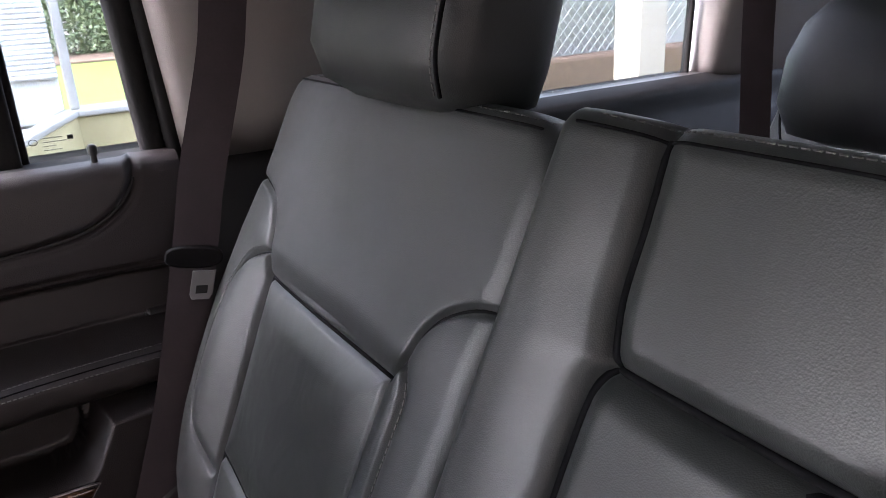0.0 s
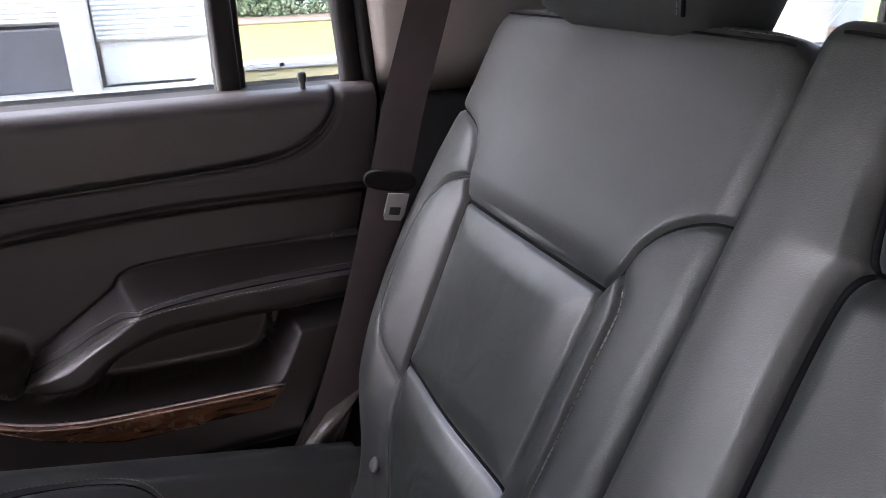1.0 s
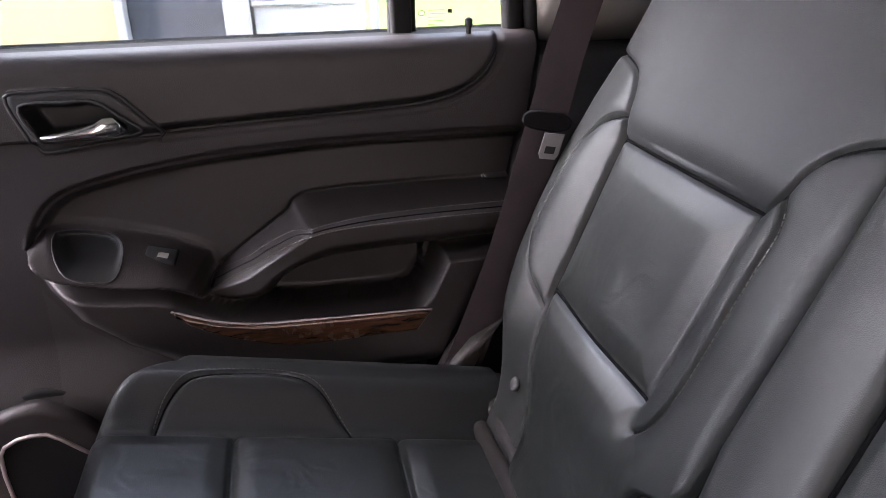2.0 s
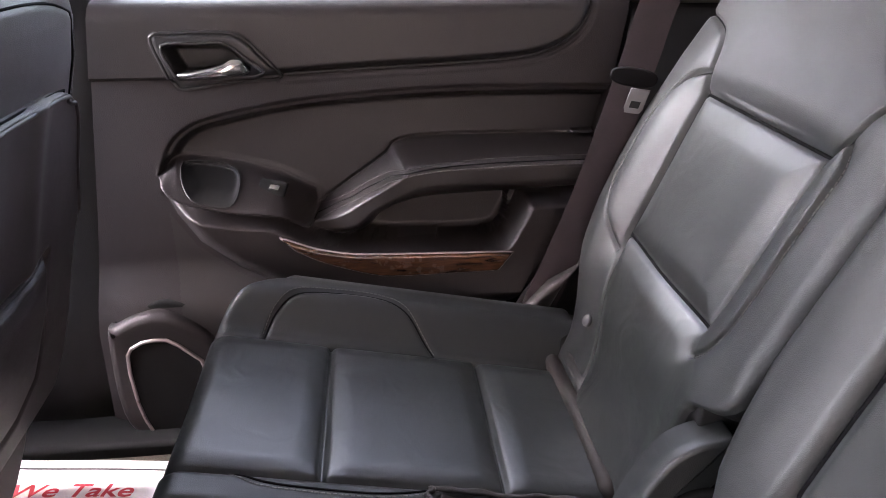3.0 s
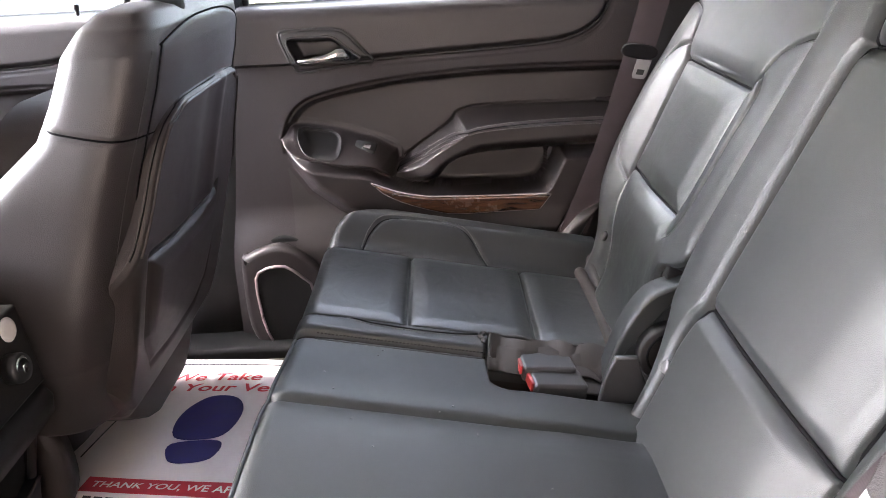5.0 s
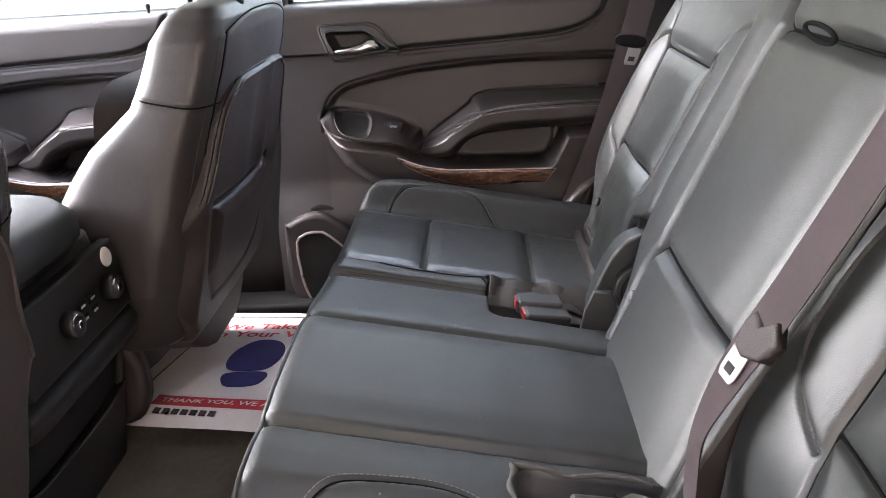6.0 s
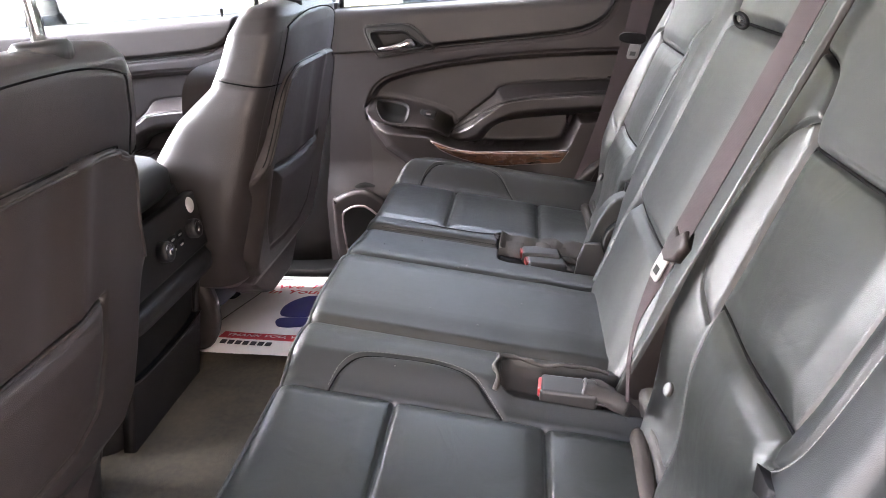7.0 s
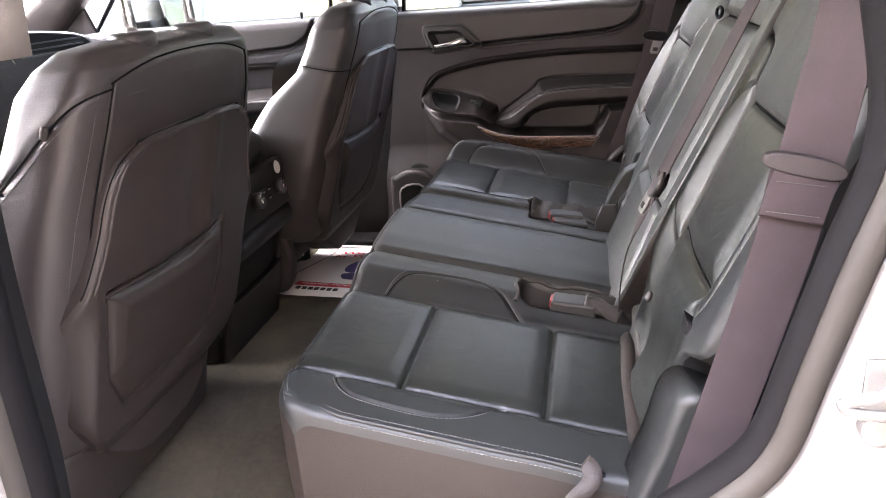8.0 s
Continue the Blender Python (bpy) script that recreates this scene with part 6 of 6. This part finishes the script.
put("footprint_heel", slab([tuple(q) for q in smooth_line([(-0.375, 0.378), (-0.30, 0.385), (-0.296, 0.335), (-0.325, 0.318), (-0.362, 0.325)], 5, True)], lambda a, b, h: plie([(a + 0.032, b - 0.004)], 0.0014 + h)[0], 0.0012, 0), PAPER_BLUE, paper, "dark blue printed heel", False)
put("print_bar", join(*[slab([(-0.415 + k * 0.017, 0.237 - k * 0.0012), (-0.403 + k * 0.017, 0.236 - k * 0.0012), (-0.403 + k * 0.017, 0.251 - k * 0.0012), (-0.415 + k * 0.017, 0.252 - k * 0.0012)], lambda a, b, h: plie([(a, b - 0.022 - 0.1 * (a + 0.41))], 0.0012 + h)[0], 0.001, 0) for k in range(7)]), PAPER_DARK, paper, "dark printed bars", False)
put("print_border", tube(plie([(a, 0.700 - 0.15 * (a + 0.45)) for a in np.linspace(-0.47, -0.06, 30)], 0.0008), 0.0012, 4), PAPER_DARK, paper, "thin dark printed border")
put("print_border", tube(plie([(-0.472, b) for b in np.linspace(0.34, 0.70, 30)], 0.0008), 0.0012, 4), PAPER_DARK, paper, "thin dark printed border")


# ---- third row ----
def third_seat(c):
    t = thing("third_row_seat", (1.35, c, 0.82), "dark third-row seat with folded headrest", "car seat", "third-row seats")
    rows = [ring((1.38 + (h - 1.0) * 0.35, c, h), (d, 0, 0), (0, w, 0), 40, 4) for h, w, d in ((0.98, 0.22, 0.06), (1.05, 0.27, 0.07), (1.25, 0.27, 0.07), (1.33, 0.258, 0.068), (1.39, 0.238, 0.062), (1.412, 0.21, 0.05), (1.422, 0.15, 0.03))]
    put("backrest", loft(rows), LEATHER, t)
    put("seam", tube(smooth_line([V3(1.375, c + 0.185, 1.22), V3(1.395, c + 0.215, 1.27), V3(1.42, c + 0.236, 1.32)], 6), 0.002), SEAM, t)
    rows = [ring((1.30 + k, c, h), (d, 0, 0), (0, w, 0), 36, 3.2) for k, h, w, d in ((-0.03, 1.300, 0.07, 0.03), (-0.04, 1.312, 0.105, 0.052), (-0.04, 1.35, 0.122, 0.06), (-0.03, 1.41, 0.122, 0.058), (-0.015, 1.455, 0.112, 0.048), (-0.005, 1.482, 0.09, 0.035), (0.0, 1.49, 0.05, 0.015))]
    put("headrest", loft(rows), LEATHER, t, "rounded black leather headrest")
    rows = [ring((1.15, c, h), (d, 0, 0), (0, w, 0), 40, 4.5) for h, w, d in ((0.82, 0.2, 0.2), (0.86, 0.235, 0.23), (0.98, 0.235, 0.23), (1.02, 0.2, 0.2))]
    put("cushion", loft(rows), LEATHER, t)
    return t


third_seat(0.40)
third_seat(-0.30)
b3 = thing("seat_belt", (1.32, 0.62, 1.0), "dark brown belt hanging beside the third row", "seat belt", "seat belts")
put("webbing", ribbon([(1.33, 0.63, 1.70), (1.33, 0.63, 1.48), (1.345, 0.625, 1.25), (1.36, 0.62, 1.0)], [(0.75, -0.66, 0)] * 4, 0.047), BELT, b3)

# ---- outside ----
CONCRETE = mat("concrete", (0.095, 0.090, 0.082), 0.85, var=0.15, scale=1.5, bump=0.4, bscale=60)
GRASS = mat("grass", (0.10, 0.155, 0.012), 0.9, var=0.3, scale=6, bump=0.8, bscale=90)
STUCCO = mat("beige_stucco", (0.40, 0.35, 0.20), 0.9, var=0.06, scale=3, bump=0.5, bscale=150)
WHITE = mat("white_frame_paint", (0.32, 0.318, 0.31), 0.5, var=0.04, scale=3)
BLIND = mat("blind_slat", (0.80, 0.79, 0.77), 0.55, var=0.05, scale=6)
SCREEN = mat("dark_screen", (0.06, 0.065, 0.075), 0.35, var=0.3, scale=4)
LEAF = mat("leaf", (0.20, 0.25, 0.13), 0.7, var=0.3, scale=4)
BARK = mat("bark", (0.14, 0.09, 0.065), 0.9, var=0.3, scale=12, bump=0.8, bscale=40)
LATTICE = mat("grey_lattice", (0.30, 0.30, 0.29), 0.7, var=0.1, scale=3)
POST = mat("beige_post_paint", (0.36, 0.33, 0.27), 0.7, var=0.06, scale=4)
# for the added wall only; kept dark to weaken bounce into the cabin
DULL_WALL = mat("shade_wall_stucco", (0.15, 0.124, 0.096), 0.9, var=0.08, scale=2, bump=0.5, bscale=120)
solo("ground", block((-400, -400, -0.2), (400, 400, 0.0), 0), CONCRETE, (0, 0, 0), "grey concrete forecourt", "ground", kind="structure", smooth=False)
solo("lawn", block((1.1, 5.4, -0.05), (30, 19.4, 0.12), 0.03), GRASS, (10, 10, 0), "bright mown lawn beyond a kerb", "lawn", kind="structure", smooth=False)
solo("kerb", block((0.95, 5.2, -0.05), (30, 5.4, 0.15), 0.02), CONCRETE, (10, 5.3, 0), "pale concrete kerb of the lawn", "kerb", kind="structure", smooth=False)
# unseen wall, added to block low sky light at the open door
solo("unseen_shade_wall", block((-14, -3.6, 0), (14, -3.4, 3.8), 0.02), DULL_WALL, (0, -3.5, 0), "unseen brown-grey wall added to cut light from the near side", "wall", kind="structure", smooth=False)
house = thing("building", (-1.5, 4.6, 0), "beige building with white-framed windows and blinds", "building")
put("wall", join(block((-1.95, 4.5, 0), (-0.70, 4.75, 3.2), 0.01), block((-0.70, 4.5, 0), (0.70, 4.75, 0.84), 0.01), block((-0.70, 4.5, 2.3), (0.70, 4.75, 3.2), 0.01)), STUCCO, house, "beige stucco wall", False)
put("wall", block((-9.0, 4.6, 0), (-1.95, 4.85, 3.2), 0.01), WHITE, house, "white wall", False)
put("wall", block((0.70, 4.44, 0), (1.7, 4.62, 0.92), 0.01), STUCCO, house, "low beige wall", False)
put("coping", block((0.74, 4.41, 0.92), (1.7, 4.64, 0.955), 0.01), WHITE, house, "white coping", False)
turned = Matrix.Rotation(math.atan2(4.5 - 3.69, 0.72 - 0.40), 4, "Z")
put("wall", block((0.12, 4.05, 0), (0.99, 4.13, 0.92), 0.01, 2, turned), STUCCO, house, "low beige wall", False)
put("coping", block((0.10, 4.04, 0.92), (1.02, 4.14, 0.955), 0.01, 2, turned), WHITE, house, "white coping", False)
put("corner_post", block((0.715, 4.47, 0.955), (0.765, 4.53, 3.2), 0.01), WHITE, house, "slim white corner post", False)
put("window_shade", block((0.02, 4.68, 0.87), (0.70, 4.70, 1.12), 0.004), BLIND, house, "pale board below the blind", False)
for a, b in ((-0.15, 0.0), (-0.74, -0.69)):
    put("window_post", block((a, 4.44, 0.84), (b, 4.58, 2.3), 0.01), WHITE, house, "white window post", False)
put("window_sill", block((-0.72, 4.42, 0.82), (0.62, 4.58, 0.87), 0.01), WHITE, house, "white window sill", False)
put("window_screen", block((-0.69, 4.56, 0.87), (-0.15, 4.60, 1.21), 0.01), SCREEN, house, "dark panel in the window", False)
pane = put("pane", block((0.0, 4.60, 0.87), (0.70, 4.61, 2.3), 0), HOUSE_GLASS, house, "window glass", False)
pane.visible_shadow = False
put("room", block((-0.7, 4.74, 0.8), (0.70, 6.5, 2.35), 0), SCREEN, house, "dim room behind the window", False)
for x0, x1, z0 in ((-0.69, -0.15, 1.23), (0.01, 0.70, 1.12)):
    z = z0
    while z < 2.28:
        put("blind_slat", block((x0, 4.63, z), (x1, 4.66, z + 0.022), 0.002, 1, Matrix.Rotation(radians(-35), 4, "X")), BLIND, house, "", False)
        z += 0.027
# unseen eave, added to keep the building front from getting too bright
solo("unseen_shade_eave", block((-9.0, 4.2, 3.2), (0.9, 8.0, 3.4), 0.02), WHITE, (0, 4.5, 3.2), "unseen white eave added to shade the building", "roof", kind="structure", smooth=False)
solo("colonnade_post", block((5.1, 4.4, 0), (5.42, 4.7, 3.2), 0.01), POST, (5.26, 4.5, 0), "white square porch post", "post", smooth=False)
solo("planting_bed", block((3.2, 7.1, 0), (9.5, 7.35, 0.55), 0.05), BARK, (6, 7.2, 0), "brown mulch bed along the pale wall", "planting bed", kind="structure", smooth=False)
solo("lattice_screen", join(*[tube([V3(5.6 + 0.15 * k, 7.30, 0.55), V3(5.6 + 0.15 * k + sg * 2.4, 7.30, 2.95)], 0.012, 4) for k in range(22) for sg in (-1, 1)]), LATTICE, (7, 7.3, 0.5), "grey diamond lattice before the pale wall", "lattice", kind="stuff", smooth=False)
solo("screen_wall", block((3.2, 7.4, 0), (9.5, 7.6, 3.0), 0.01), LATTICE, (6, 7.5, 0), "pale wall behind the porch post", "wall", kind="structure", smooth=False)


def tree(at, r, h, seed):
    rng = random.Random(seed)
    t = thing("tree", at, "leafy green tree behind the lawn", "tree", "trees")
    put("trunk", tube([V3(*at), V3(*at) + V3(0.05, 0, h * 0.4), V3(*at) + V3(0, 0.1, h * 0.75)], [0.16, 0.11, 0.05], 10), BARK, t)
    geo = []
    for _ in range(2200):
        a, b, q = rng.uniform(0, 6.283), math.acos(rng.uniform(-1, 1)), r * rng.random() ** 0.4 * rng.uniform(0.75, 1.15)
        c = V3(at[0] + q * math.sin(b) * math.cos(a), at[1] + q * math.sin(b) * math.sin(a), at[2] + h * 0.62 + q * 0.9 * math.cos(b))
        u = V3(rng.gauss(0, 1), rng.gauss(0, 1), rng.gauss(0, 1))
        w = np.cross(u, V3(rng.gauss(0, 1), rng.gauss(0, 1), rng.gauss(0, 1)))
        u, w = 0.11 * u / np.linalg.norm(u), 0.06 * w / np.linalg.norm(w)
        geo.append(([c - u, c + w, c + u, c - w], [(0, 1, 2, 3)]))
    put("crown", join(*geo), LEAF, t, "", False)


def hedge(lo, hi, n, seed):
    rng = random.Random(seed)
    geo = []
    for _ in range(n):
        c = V3(*(rng.uniform(a, b) for a, b in zip(lo, hi)))
        c[2] = lo[2] + (c[2] - lo[2]) * (0.65 + 0.35 * math.sin(c[0] * 2.1) * math.cos(c[0] * 0.9))
        u = V3(rng.gauss(0, 1), rng.gauss(0, 1), rng.gauss(0, 1))
        w = np.cross(u, V3(rng.gauss(0, 1), rng.gauss(0, 1), rng.gauss(0, 1)))
        u, w = 0.06 * u / np.linalg.norm(u), 0.04 * w / np.linalg.norm(w)
        geo.append(([c - u, c + w, c + u, c - w], [(0, 1, 2, 3)]))
    solo("hedge", join(*geo), LEAF, ((lo[0] + hi[0]) / 2, lo[1], 0), "soft green shrubs behind the lawn", "shrubs", kind="stuff", smooth=False)


hedge((-1.0, 21.6, 0.15), (16.0, 23.6, 4.2), 45000, 5)
solo("mulch_bed", block((-1.0, 19.4, 0.0), (30, 24.4, 0.17), 0.03), BARK, (10, 21.5, 0), "brown mulch bed under the shrubs", "planting bed", kind="structure", smooth=False)
for i, (x, y) in enumerate(((2.2, 23.5), (5.0, 24.5), (8.5, 24.0), (12.0, 23.0), (0.3, 25.0))):
    tree((x, y, 0), 2.2, 4.6, i)
